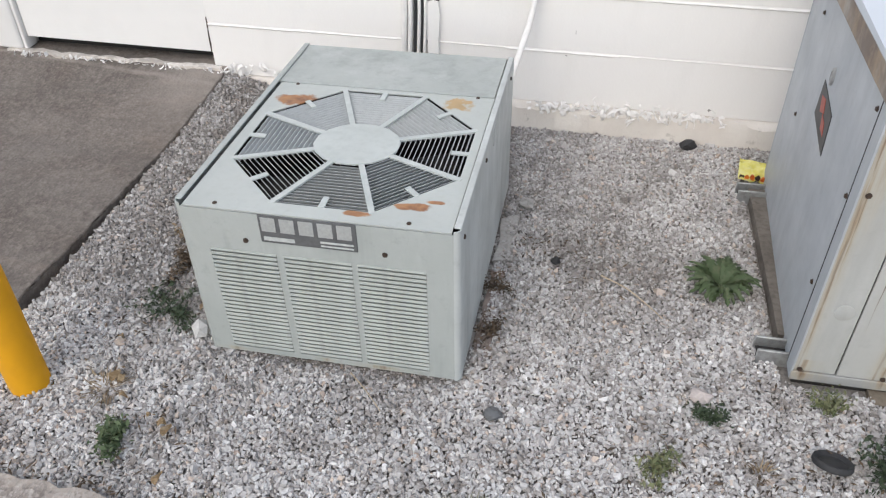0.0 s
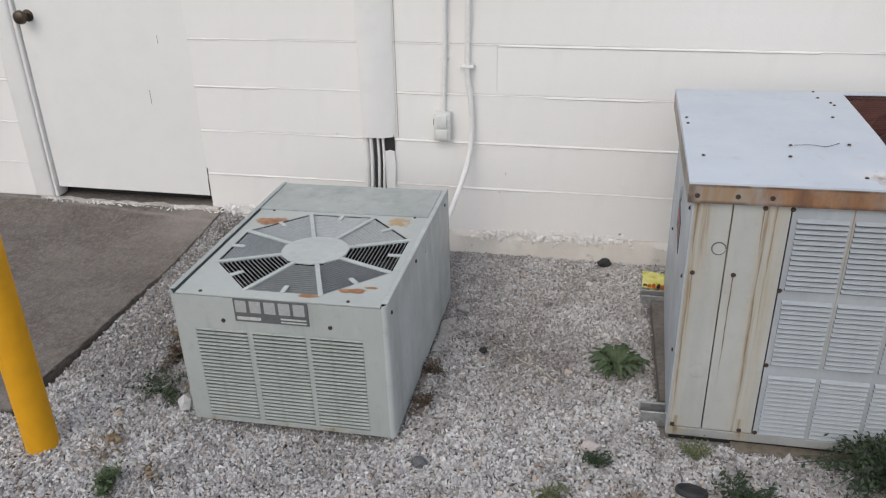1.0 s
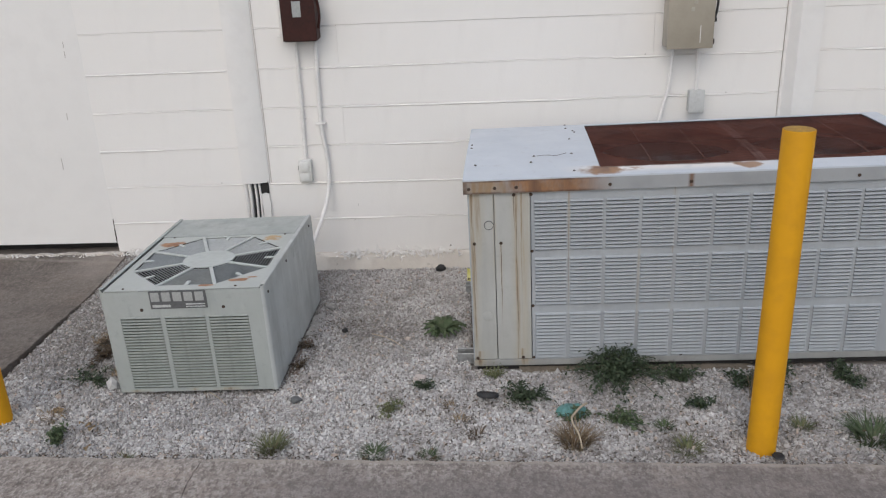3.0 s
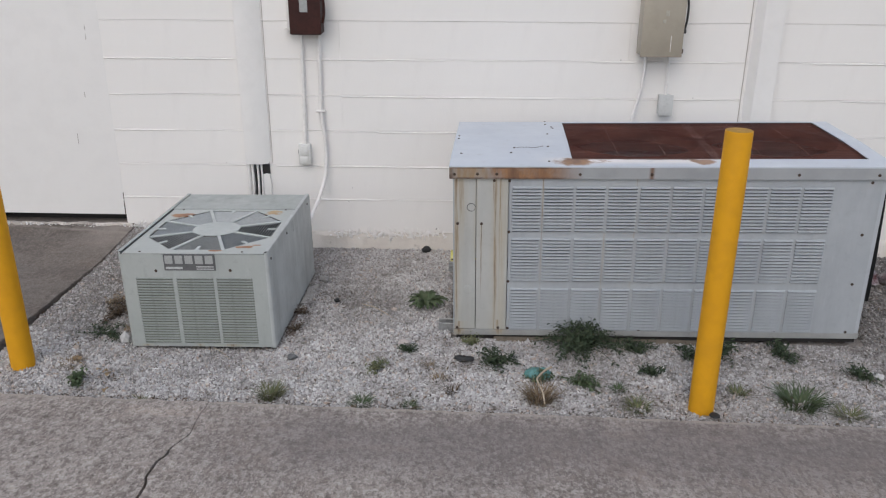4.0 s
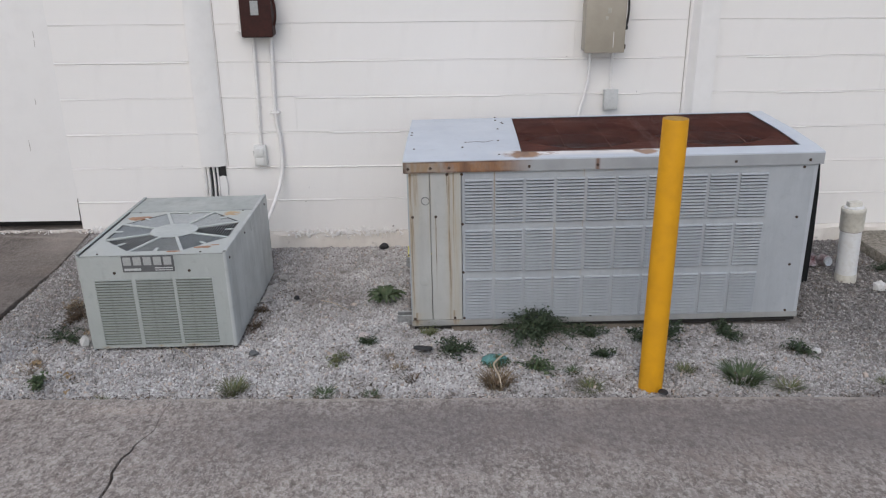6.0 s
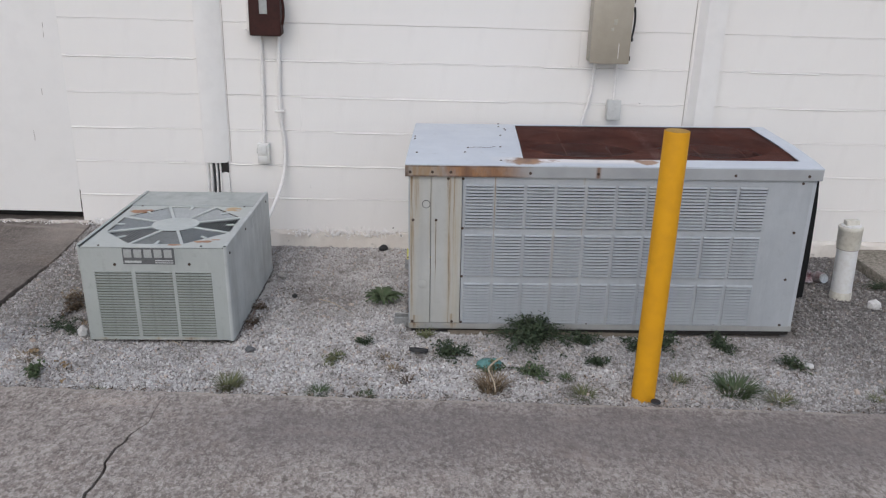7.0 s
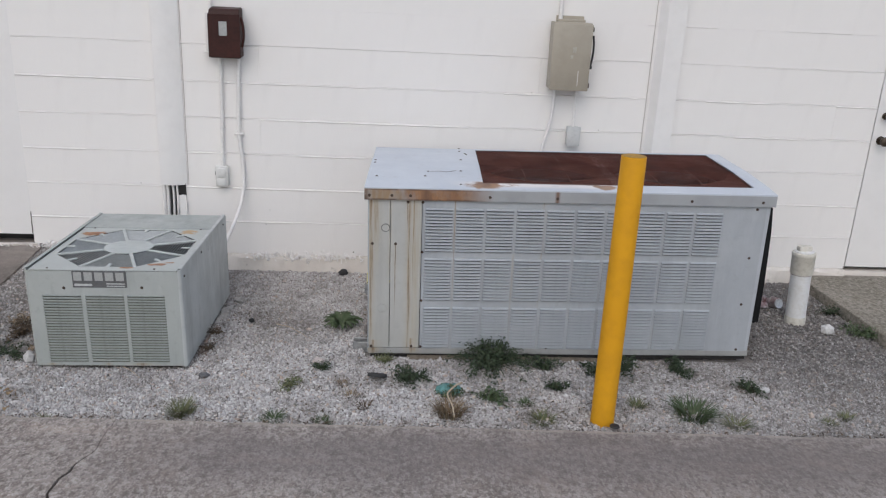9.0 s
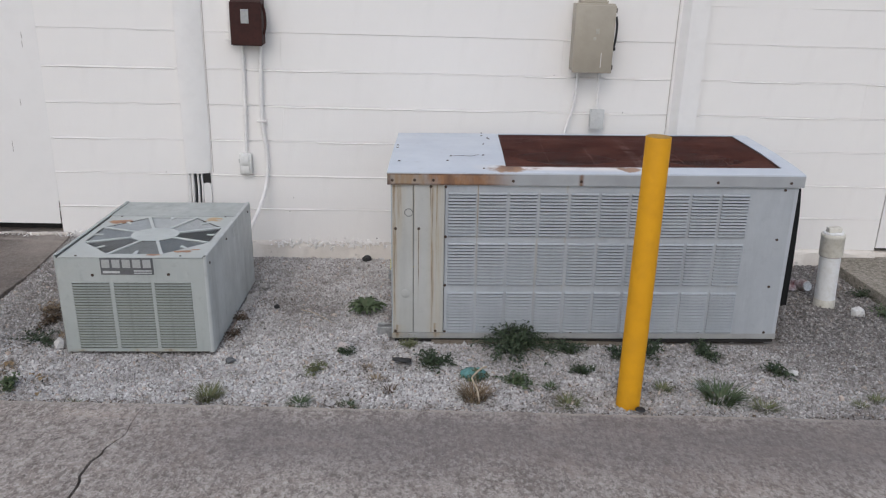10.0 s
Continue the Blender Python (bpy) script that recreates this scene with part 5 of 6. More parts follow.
solid("skid_timber", rough_box(bmesh.new(), 0.742, 0.83, 1.96, 2.66, -0.045, 0.014, 5, 0.003, 2), GREYWOOD, "weathered timber skid along the large unit's end", "timber", "skids")
solid("skid_timber", rough_box(bmesh.new(), 0.945, 2.48, 2.58, 2.65, -0.045, 0.016, 4, 0.003, 3), WOOD, "weathered timber skid under the large unit's back", "timber", "skids")
for y, dx, lab in ((1.875, 0.012, "galvanised channel end sticking out at the front"), (2.60, 0.035, "galvanised channel end sticking out at the back")):
    ob = thing("support_channel", 0.70, y + 0.03, 0.0, lab, "steel channel", "channels")
    for yy in (y, y + 0.048):
        bm = bmesh.new()
        box(bm, 0.668 + dx, 0.80, yy, yy + 0.008, -0.02, 0.030, 0.002)
        part("flange", bm, GALV, ob)
    # web in near-black: shade between the flanges put into its colour
    bm = bmesh.new()
    box(bm, 0.674 + dx, 0.80, y + 0.008, y + 0.048, -0.02, 0.0)
    part("web", bm, DARK, ob)
solid("edging_timber", rough_box(bmesh.new(), -0.015, 0.030, 1.76, 2.10, -0.045, -0.009, 6, 0.011, 4), REDWOOD, "rotten red-brown timber beside the small unit", "timber")
solid("concrete_strip", rough_box(bmesh.new(), -0.018, 0.028, 2.14, 2.36, -0.04, -0.003, 6, 0.012, 5), STONEGREY, "broken concrete strip beside the small unit", "concrete piece")

# brown disconnect box
bx = thing("disconnect_box", -0.067, WALL_Y, 1.235, "dark brown metal disconnect switch box on the wall", "electrical box")
bm = bmesh.new()
prism(bm, [(WALL_Y - 0.002, 1.235), (WALL_Y - 0.105, 1.228), (WALL_Y - 0.108, 1.458), (WALL_Y - 0.09, 1.482), (WALL_Y - 0.002, 1.492)], -0.152, 0.008, axis="x")
bmesh.ops.bevel(bm, geom=list(bm.edges), offset=0.004, segments=2, affect="EDGES")
part("body", bm, BROWNBOX, bx)
bm = bmesh.new()
box(bm, -0.156, 0.012, WALL_Y - 0.114, WALL_Y - 0.106, 1.232, 1.456, 0.002)
cover = part("cover", bm, BROWNBOX, bx)
bm = bmesh.new()
box(bm, -0.098, -0.056, WALL_Y - 0.116, WALL_Y - 0.113, 1.345, 1.418, 0.0008)
part("sticker", bm, LETTER, cover, "faded pale sticker")
bm = bmesh.new()
box(bm, -0.178, -0.156, WALL_Y - 0.07, WALL_Y - 0.003, 1.255, 1.46, 0.002)
box(bm, -0.196, -0.156, WALL_Y - 0.075, WALL_Y - 0.003, 1.25, 1.257, 0.001)
part("side_flange", bm, CONDUIT, bx)
bm = bmesh.new()
tube(bm, curve_points([(0.008, WALL_Y - 0.06, 1.44), (0.024, WALL_Y - 0.085, 1.40), (0.028, WALL_Y - 0.095, 1.34), (0.018, WALL_Y - 0.09, 1.29)]), 0.007, 8)
part("handle", bm, BROWNBOX, bx)
bm = bmesh.new()
tube(bm, [(-0.165, WALL_Y - 0.02, 3.0), (-0.160, WALL_Y - 0.02, 1.48)], 0.0105, 12)
solid("conduit", bm, CONDUIT, "white painted conduit rising above the brown box", "conduit", "conduits")
bm = bmesh.new()
tube(bm, [(-0.117, WALL_Y - 0.018, 1.25), (-0.121, WALL_Y - 0.018, 0.9), (-0.129, WALL_Y - 0.018, 0.61)], 0.0095, 12)
drop = solid("conduit", bm, CONDUIT, "thin white conduit down to the outlet", "conduit", "conduits")
bm = bmesh.new()
box(bm, -0.142, -0.104, WALL_Y - 0.012, WALL_Y - 0.001, 0.832, 0.842, 0.002)
part("strap", bm, CONDUIT, drop)
bm = bmesh.new()
tube(bm, curve_points([(-0.018, WALL_Y - 0.022, 1.25), (-0.026, WALL_Y - 0.022, 1.0), (-0.029, WALL_Y - 0.022, 0.80), (-0.014, WALL_Y - 0.024, 0.66), (-0.010, WALL_Y - 0.028, 0.54), (-0.022, WALL_Y - 0.06, 0.42),
                       (-0.045, WALL_Y - 0.14, 0.33), (-0.065, WALL_Y - 0.28, 0.26), (-0.07, 2.518, 0.22)], 8), 0.0108, 12)
whip = solid("flexible_conduit", bm, CONDUIT, "white flexible conduit curving into the small unit's back", "conduit", "conduits")
bm = bmesh.new()
box(bm, -0.056, -0.002, WALL_Y - 0.036, WALL_Y - 0.001, 0.803, 0.815, 0.003)
part("strap", bm, CONDUIT, whip)

# outlet
ob = thing("outlet_box", -0.131, WALL_Y, 0.50, "white weatherproof outlet box on the wall", "outlet")
bm = bmesh.new()
box(bm, -0.166, -0.097, WALL_Y - 0.045, WALL_Y - 0.001, 0.503, 0.622, 0.006, 2)
part("body", bm, WHITEPLASTIC, ob)
bm = bmesh.new()
box(bm, -0.155, -0.110, WALL_Y - 0.054, WALL_Y - 0.044, 0.562, 0.612, 0.003, 2)
part("flap", bm, WHITEPLASTIC, ob)
bm = bmesh.new()
box(bm, -0.157, -0.108, WALL_Y - 0.052, WALL_Y - 0.044, 0.512, 0.552, 0.003, 2)
part("flap", bm, WHITEPLASTIC, ob)
bm = bmesh.new()
box(bm, -0.1705, -0.1655, WALL_Y - 0.03, WALL_Y - 0.016, 0.565, 0.590, 0.001)
part("hinge", bm, BLACKRUB, ob)

# tan disconnect
bx = thing("disconnect_box", 1.80, WALL_Y, 1.13, "tan metal safety switch box on the wall", "electrical box")
bm = bmesh.new()
box(bm, 1.697, 1.905, WALL_Y - 0.125, WALL_Y - 0.012, 1.138, 1.495, 0.004, 2)
part("body", bm, TANBOX, bx)
bm = bmesh.new()
box(bm, 1.693, 1.909, WALL_Y - 0.134, WALL_Y - 0.124, 1.132, 1.486, 0.002, 2)
cover = part("cover", bm, TANBOX, bx)
bm = bmesh.new()
box(bm, 1.725, 1.88, WALL_Y - 0.012, WALL_Y - 0.002, 1.12, 1.528, 0.001)
box(bm, 1.725, 1.88, WALL_Y - 0.060, WALL_Y - 0.012, 1.494, 1.510, 0.004, 2)
part("mounting_plate", bm, TANBOX, bx)
bm = bmesh.new()
box(bm, 1.808, 1.826, WALL_Y - 0.1365, WALL_Y - 0.133, 1.338, 1.366, 0.0006)
box(bm, 1.797, 1.812, WALL_Y - 0.136, WALL_Y - 0.133, 1.305, 1.322, 0.0006)
part("faded_mark", bm, FADED, cover)
bm = bmesh.new()
box(bm, 1.845, 1.848, WALL_Y - 0.1352, WALL_Y - 0.133, 1.16, 1.24)
part("paint_drip", bm, COVERPAINT, cover)
bm = bmesh.new()
box(bm, 1.905, 1.93, WALL_Y - 0.10, WALL_Y - 0.07, 1.25, 1.27, 0.003)
tube(bm, curve_points([(1.914, WALL_Y - 0.10, 1.25), (1.923, WALL_Y - 0.11, 1.31), (1.925, WALL_Y - 0.11, 1.38), (1.918, WALL_Y - 0.11, 1.43)]), 0.006, 8)
part("handle", bm, BLACKRUB, bx)
for z in (1.15, 1.45):
    bm = bmesh.new()
    box(bm, 1.909, 1.916, WALL_Y - 0.13, WALL_Y - 0.11, z, z + 0.025, 0.002)
    part("hasp", bm, SCREW, bx)
bm = bmesh.new()
tube(bm, [(1.742, WALL_Y - 0.025, 3.0), (1.745, WALL_Y - 0.025, 1.48)], 0.0115, 12)
solid("conduit", bm, CONDUIT, "white painted conduit rising above the tan box", "conduit", "conduits")
bm = bmesh.new()
tube(bm, curve_points([(1.748, WALL_Y - 0.03, 1.15), (1.746, WALL_Y - 0.03, 1.04), (1.732, WALL_Y - 0.03, 0.92), (1.702, WALL_Y - 0.035, 0.80), (1.68, WALL_Y - 0.08, 0.70), (1.66, WALL_Y - 0.24, 0.62)], 7), 0.0085, 12)
solid("flexible_conduit", bm, CONDUIT, "white flexible conduit dropping behind the large unit", "conduit", "conduits")
bm = bmesh.new()
tube(bm, [(1.868, WALL_Y - 0.03, 1.15), (1.872, WALL_Y - 0.03, 0.92)], 0.0085, 12)
solid("conduit", bm, CONDUIT, "short white conduit below the tan box", "conduit", "conduits")
ob = thing("junction_box", 1.87, WALL_Y, 0.81, "small pale grey junction box on the wall", "electrical box")
bm = bmesh.new()
box(bm, 1.838, 1.908, WALL_Y - 0.055, WALL_Y - 0.001, 0.815, 0.920, 0.006, 2)
part("body", bm, GREYPLASTIC, ob)
bm = bmesh.new()
box(bm, 1.835, 1.911, WALL_Y - 0.061, WALL_Y - 0.054, 0.811, 0.924, 0.003, 2)
part("cover", bm, GREYPLASTIC, ob)

# ---- bollards ----
for x, y, lab in ((-1.045, 1.45, "yellow painted steel bollard at the sloping slab's corner"), (1.712, 1.245, "yellow painted steel bollard at the yard slab's edge")):
    ob = thing("bollard", x, y, 0.0, lab, "bollard", "bollards")
    bm = bmesh.new()
    lathe(bm, [(0.0465, -0.05), (0.0465, 0.3), (0.046, 0.7), (0.0455, 1.066), (0.0445, 1.071)], x, y, 36)
    part("post", bm, YELLOW, ob)
    bm = bmesh.new()
    lathe(bm, [(0.0432, 1.069), (0.0425, 1.0725), (0.030, 1.0735), (0.008, 1.074)], x, y, 28)
    part("cap", bm, DIRTYYELLOW, ob, "dirty flat top")

# ---- drain cleanout, boards, litter ----
PX, PY = 3.048, 2.315
PIPEWHITE = surface("white pipe plastic", (0.76, 0.765, 0.77), (0.70, 0.70, 0.70), (0.60, 0.585, 0.55), 7, 40, 0.4)
PIPECREAM = surface("yellowed pipe plastic", (0.68, 0.66, 0.60), (0.60, 0.57, 0.50), (0.45, 0.42, 0.35), 9, 50, 0.5)
ob = thing("drain_cleanout", PX, PY, 0, "weathered white plastic drain cleanout pipe with plug", "pipe")
bm = bmesh.new()
lathe(bm, [(0.0515, 0.0), (0.0515, 0.15), (0.0515, 0.285)], PX, PY, 28)
part("pipe", bm, PIPEWHITE, ob)
bm = bmesh.new()
lathe(bm, [(0.0525, 0.277), (0.0575, 0.279), (0.0580, 0.282), (0.0580, 0.374), (0.0595, 0.376), (0.0595, 0.392), (0.057, 0.396), (0.050, 0.397)], PX, PY, 28)
part("coupling", bm, PIPECREAM, ob, "yellowed coupling with a raised lip")
bm = bmesh.new()
lathe(bm, [(0.0522, 0.273), (0.0545, 0.274), (0.0545, 0.2785), (0.0522, 0.2795)], PX, PY, 28)
part("joint", bm, SEAM, ob, "thin dark joint under the coupling")
bm = bmesh.new()
lathe(bm, [(0.049, 0.395), (0.049, 0.402), (0.044, 0.405), (0.01, 0.405)], PX, PY, 28)
plug = part("plug", bm, PIPEWHITE, ob)
bm = bmesh.new()
box(bm, PX - 0.034, PX + 0.034, PY - 0.019, PY + 0.019, 0.402, 0.430, 0.004, 2)
part("square_grip", bm, PIPECREAM, plug)
bm = bmesh.new()
lathe(bm, [(0.0535, -0.05), (0.0540, 0.012), (0.0532, 0.032), (0.0518, 0.036)], PX, PY, 28)
part("foot", bm, PIPECREAM, ob, "soil-stained foot")
ob.matrix_basis = pose(PX, PY, 0, 0, -3.0, 0)

bm = bmesh.new()
prism(bm, [(2.70, -0.012), (2.836, -0.012), (2.832, 0.24), (2.820, 0.50), (2.806, 0.635), (2.70, 0.64)], 2.296, 2.308, axis="y")
bmesh.ops.bevel(bm, geom=list(bm.edges), offset=0.0015, segments=1, affect="EDGES")
solid("board", bm, BLACKSHEET, "flat black plastic board standing beside the large unit", "board")


def lump(name, x, y, z, sx, sy, sz, material, label, category, seed, group="", fine=2):
    bm = bmesh.new()
    bmesh.ops.create_icosphere(bm, subdivisions=fine, radius=1.0)
    for v in bm.verts:
        k = 1 + 0.38 * noise.noise(v.co * 1.3 + Vector((seed * 3.1, 0, 0))) + 0.12 * noise.noise(v.co * 4 + Vector((seed, 7, 0)))
        v.co = Vector((x + v.co.x * sx * k, y + v.co.y * sy * k, z + v.co.z * sz * k))
    ob = solid(name, bm, material, label, category, group)
    for f in ob.data.polygons:
        f.use_smooth = seed % 2 == 0
    return ob


lump("stone", -0.712, 1.69, 0.016, 0.026, 0.024, 0.032, WHITESTONE, "white stone against the small unit's corner", "stone", 23, "loose stones", 1)
lump("stone", 3.150, 2.165, 0.016, 0.036, 0.028, 0.034, WHITESTONE, "white stone beside the drain pipe", "stone", 21, "loose stones", 1)
lump("stone", 2.50, 1.50, 0.008, 0.024, 0.018, 0.014, WHITESTONE, "small white stone among weeds", "stone", 5, "loose stones")
lump("stone", 0.046, 2.425, 0.01, 0.026, 0.022, 0.016, STONEGREY, "pale broken stone beside a concrete strip", "stone", 7, "loose stones")
lump("stone", 0.537, 1.71, 0.01, 0.026, 0.022, 0.018, surface("pink grey stone", (0.54, 0.48, 0.455), (0.47, 0.41, 0.385), None, 14, 80, 0.8), "pinkish stone by a weed", "stone", 9, "loose stones")
lump("stone", 0.566, 2.90, 0.010, 0.029, 0.02, 0.019, BLACKRUB, "black lump at the wall's foot", "stone", 11, "loose stones")
lump("stone", 0.065, 1.567, 0.006, 0.022, 0.017, 0.013, LABELGREY, "dark grey stone on white gravel", "stone", 13, "loose stones")
lump("stone", 0.16, 2.155, 0.008, 0.014, 0.012, 0.012, BLACKRUB, "black pebble on gravel", "stone", 15, "loose stones")
lump("stone", -0.95, 2.32, 0.02, 0.035, 0.03, 0.025, WHITESTONE, "pale stone between slab and unit", "stone", 17, "loose stones")

bm = bmesh.new()
lathe(bm, [(0.046, 0.002), (0.0475, 0.006), (0.0465, 0.015), (0.044, 0.018), (0.040, 0.0165), (0.034, 0.009), (0.030, 0.0085), (0.026, 0.011), (0.006, 0.012)], 0, 0, 26)
bmesh.ops.transform(bm, matrix=pose(0.802, 1.566, 0.008, -20, 12, 20) @ Matrix.Scale(0.90, 4), verts=bm.verts)
solid("plastic_cap", bm, BLACKRUB, "round black plastic cap lying on gravel", "cap")

# crushed teal container
bm = bmesh.new()
bmesh.ops.create_uvsphere(bm, u_segments=22, v_segments=12, radius=1.0)
bmesh.ops.delete(bm, geom=[f for f in bm.faces if f.calc_center_median().z < -0.25], context="FACES")
for v in bm.verts:
    k = 1 + 0.30 * noise.noise(v.co * 2.2) + 0.12 * noise.noise(v.co * 6)
    v.co = Vector((1.105 + 0.05 * v.co.x * k, 1.455 + 0.038 * v.co.y * k, 0.012 + 0.024 * v.co.z * k))
bmesh.ops.solidify(bm, geom=bm.faces[:], thickness=0.0012)
solid("crushed_cup", bm, TEAL, "crushed teal plastic cup lying in weeds", "litter")

# yellow wrapper near the wall
bm = bmesh.new()
bmesh.ops.create_grid(bm, x_segments=14, y_segments=10, size=1.0)
for v in bm.verts:
    u, w = v.co.x, v.co.y
    v.co = Vector((0.783 + 0.072 * u, 2.715 + 0.022 * w + 0.012 * noise.noise(Vector((3 * u, 2 * w, 0))), 0.036 + 0.024 * w - 0.010 * u + 0.008 * noise.noise(Vector((4 * u, 3 * w, 4)))))
bmesh.ops.solidify(bm, geom=bm.faces[:], thickness=0.004)
pack = solid("wrapper", bm, PACKYELLOW, "crumpled yellow wrapper with orange print by the wall", "litter")
rng = random.Random(6)
for k in range(6):
    bm = bmesh.new()
    x = 0.722 + 0.017 * k
    z = 0.024 + rng.uniform(-0.003, 0.003)
    ring = [(x + 0.0085 * rng.uniform(0.6, 1.2) * math.cos(a), z + 0.010 * rng.uniform(0.6, 1.2) * math.sin(a)) for a in (0.4, 1.3, 2.2, 3.3, 4.1, 5.2)]
    prism(bm, ring, 2.692, 2.699, axis="y")
    part("print_blot", bm, PACKORANGE if k % 3 else SCREW, pack)

# crushed can with a bright end, and the shreds round it
CANRED = surface("dulled red can print", (0.17, 0.06, 0.062), (0.55, 0.54, 0.55), (0.07, 0.05, 0.05), 22, 60, 0.35, 0.6)
can = thing("drink_can", 3.0, 2.53, 0.0, "crushed silver and red drink can at the wall", "litter")
LIE = pose(3.040, 2.495, 0.030, 72, 0, 12)
bm = bmesh.new()
lathe(bm, [(0.024, 0.0), (0.031, -0.010), (0.0315, -0.03), (0.030, -0.05), (0.0315, -0.07), (0.030, -0.095), (0.022, -0.105)], 0, 0, 22)
for v in bm.verts:
    v.co += min(1.0, -v.co.z / 0.03) * 0.017 * noise.noise_vector(v.co * 36 + Vector((4, 1, 2)))
bmesh.ops.transform(bm, matrix=LIE, verts=bm.verts)
part("body", bm, CANRED, can, "crumpled red and silver body")
bm = bmesh.new()
lathe(bm, [(0.0268, -0.004), (0.0272, 0.002), (0.0255, 0.0045), (0.0225, 0.0035), (0.002, 0.003)], 0, 0, 22)
bmesh.ops.transform(bm, matrix=LIE, verts=bm.verts)
part("end", bm, surface("bright can end", (0.62, 0.62, 0.63), (0.50, 0.50, 0.51), (0.22, 0.22, 0.22), 45, 120, 0.35, 0.4), can, "bright dished end")
for x, y, seed in ((2.952, 2.505, 2), (2.93, 2.545, 5), (2.985, 2.585, 9)):
    bm = bmesh.new()
    bmesh.ops.create_grid(bm, x_segments=7, y_segments=6, size=1.0)
    for v in bm.verts:
        u, w = v.co.x, v.co.y
        q = Vector((2 * u + seed, 2 * w, seed))
        v.co = Vector((x + 0.030 * u + 0.008 * noise.noise(q), y + 0.020 * w + 0.008 * noise.noise(q + Vector((5, 0, 0))), 0.022 + 0.012 * w + 0.018 * noise.noise(q * 1.5)))
    bmesh.ops.solidify(bm, geom=bm.faces[:], thickness=0.001)
    solid("torn_foil", bm, CANRED if seed != 5 else CAN, "dark crumpled shred of foil beside a can", "litter", "foil shreds")

# dead leaves
rng = random.Random(8)
for x, y, s in ((-0.845, 1.50, 0.018), (-0.825, 1.492, 0.012), (-0.79, 1.44, 0.011), (-0.665, 1.385, 0.014), (-0.645, 1.372, 0.016), (-0.60, 1.25, 0.017), (-0.90, 1.62, 0.010), (-0.70, 1.40, 0.010)):
    bm = bmesh.new()
    rows = []
    turn = rng.uniform(0, 6.28)
    for i in range(7):
        t = i / 6
        wide = s * 0.7 * math.sin(math.pi * min(max(t, 0.04), 0.97)) ** 0.8
        rows.append([bm.verts.new(Vector((s * (2 * t - 1), wide * q, 0.010 + 0.25 * wide * abs(q) + 0.006 * math.sin(5 * t + q)))) for q in (-1, 0, 1)])
    for a, b in zip(rows, rows[1:]):
        for i in (0, 1):
            bm.faces.new((a[i], a[i + 1], b[i + 1], b[i]))
    bmesh.ops.solidify(bm, geom=bm.faces[:], thickness=0.0008)
    bmesh.ops.transform(bm, matrix=pose(x, y, 0.008, rng.uniform(-12, 12), rng.uniform(-12, 12), math.degrees(turn)), verts=bm.verts)
    solid("dead_leaf", bm, DEADLEAF, "curled orange-brown dead leaf on gravel", "leaf", "dead leaves")

# twigs and a bleached root
bm = bmesh.new()
tube(bm, curve_points([(1.158, 1.445, 0.05), (1.13, 1.40, 0.062), (1.098, 1.355, 0.055), (1.092, 1.31, 0.06), (1.108, 1.255, 0.045), (1.112, 1.20, 0.028)], 6), 0.0048, 7, 0.6)
solid("root", bm, TWIG, "pale bleached root lying over dry weeds", "twig", "twigs")
bm = bmesh.new()
tube(bm, curve_points([(0.29, 2.11, 0.012), (0.36, 2.06, 0.018), (0.42, 2.00, 0.016), (0.455, 1.965, 0.01)], 5), 0.0024, 6, 0.6)
solid("twig", bm, TWIG, "thin dry twig on gravel", "twig", "twigs")
bm = bmesh.new()
tube(bm, curve_points([(-0.29, 1.62, 0.012), (-0.24, 1.57, 0.018), (-0.19, 1.52, 0.012)], 5), 0.0018, 6, 0.6)
solid("twig", bm, TWIG, "thin dry twig before the small unit", "twig", "twigs")
bm = bmesh.new()
lathe(bm, [(0.010, 0.006), (0.020, 0.012), (0.017, 0.017), (0.008, 0.019)], 1.742, 1.172, 12)
solid("drain_plug", bm, BLACKRUB, "small dark lump at the bollard's foot", "litter")

# ---- weeds ----
def blades(bm, x, y, radius, height, count, width, rng, droop=0.6):
    for n in range(count):
        a, d = rng.uniform(0, 6.283), radius * 0.45 * math.sqrt(rng.random())
        base = Vector((x + d * math.cos(a), y + d * math.sin(a), -0.008))
        way = rng.uniform(-0.9, 0.9) + a
        out = Vector((math.cos(way), math.sin(way), 0))
        side = Vector((-out.y, out.x, 0)) * width * rng.uniform(0.6, 1.2)
        h, reach = height * rng.uniform(0.45, 1.05), radius * rng.uniform(0.3, 0.85)
        prev = None
        for k in range(4):
            t = k / 3
            p = base + out * reach * t ** 1.4 + Vector((0, 0, h * (t - droop * 0.5 * t * t)))
            s = side * (1 - t) ** 0.7
            pair = [bm.verts.new(p - s), bm.verts.new(p + s)] if k < 3 else [bm.verts.new(p)]
            if prev:
                bm.faces.new((prev[0], prev[1], pair[1], pair[0]) if len(pair) == 2 else (prev[0], prev[1], pair[0]))
            prev = pair


def grass(x, y, r, h, n, material, label, seed, width=0.0022):
    bm = bmesh.new()
    blades(bm, x, y, r, h, n, width, random.Random(seed))
    return solid("weed", bm, material, label, "weed", "weeds in the gravel")


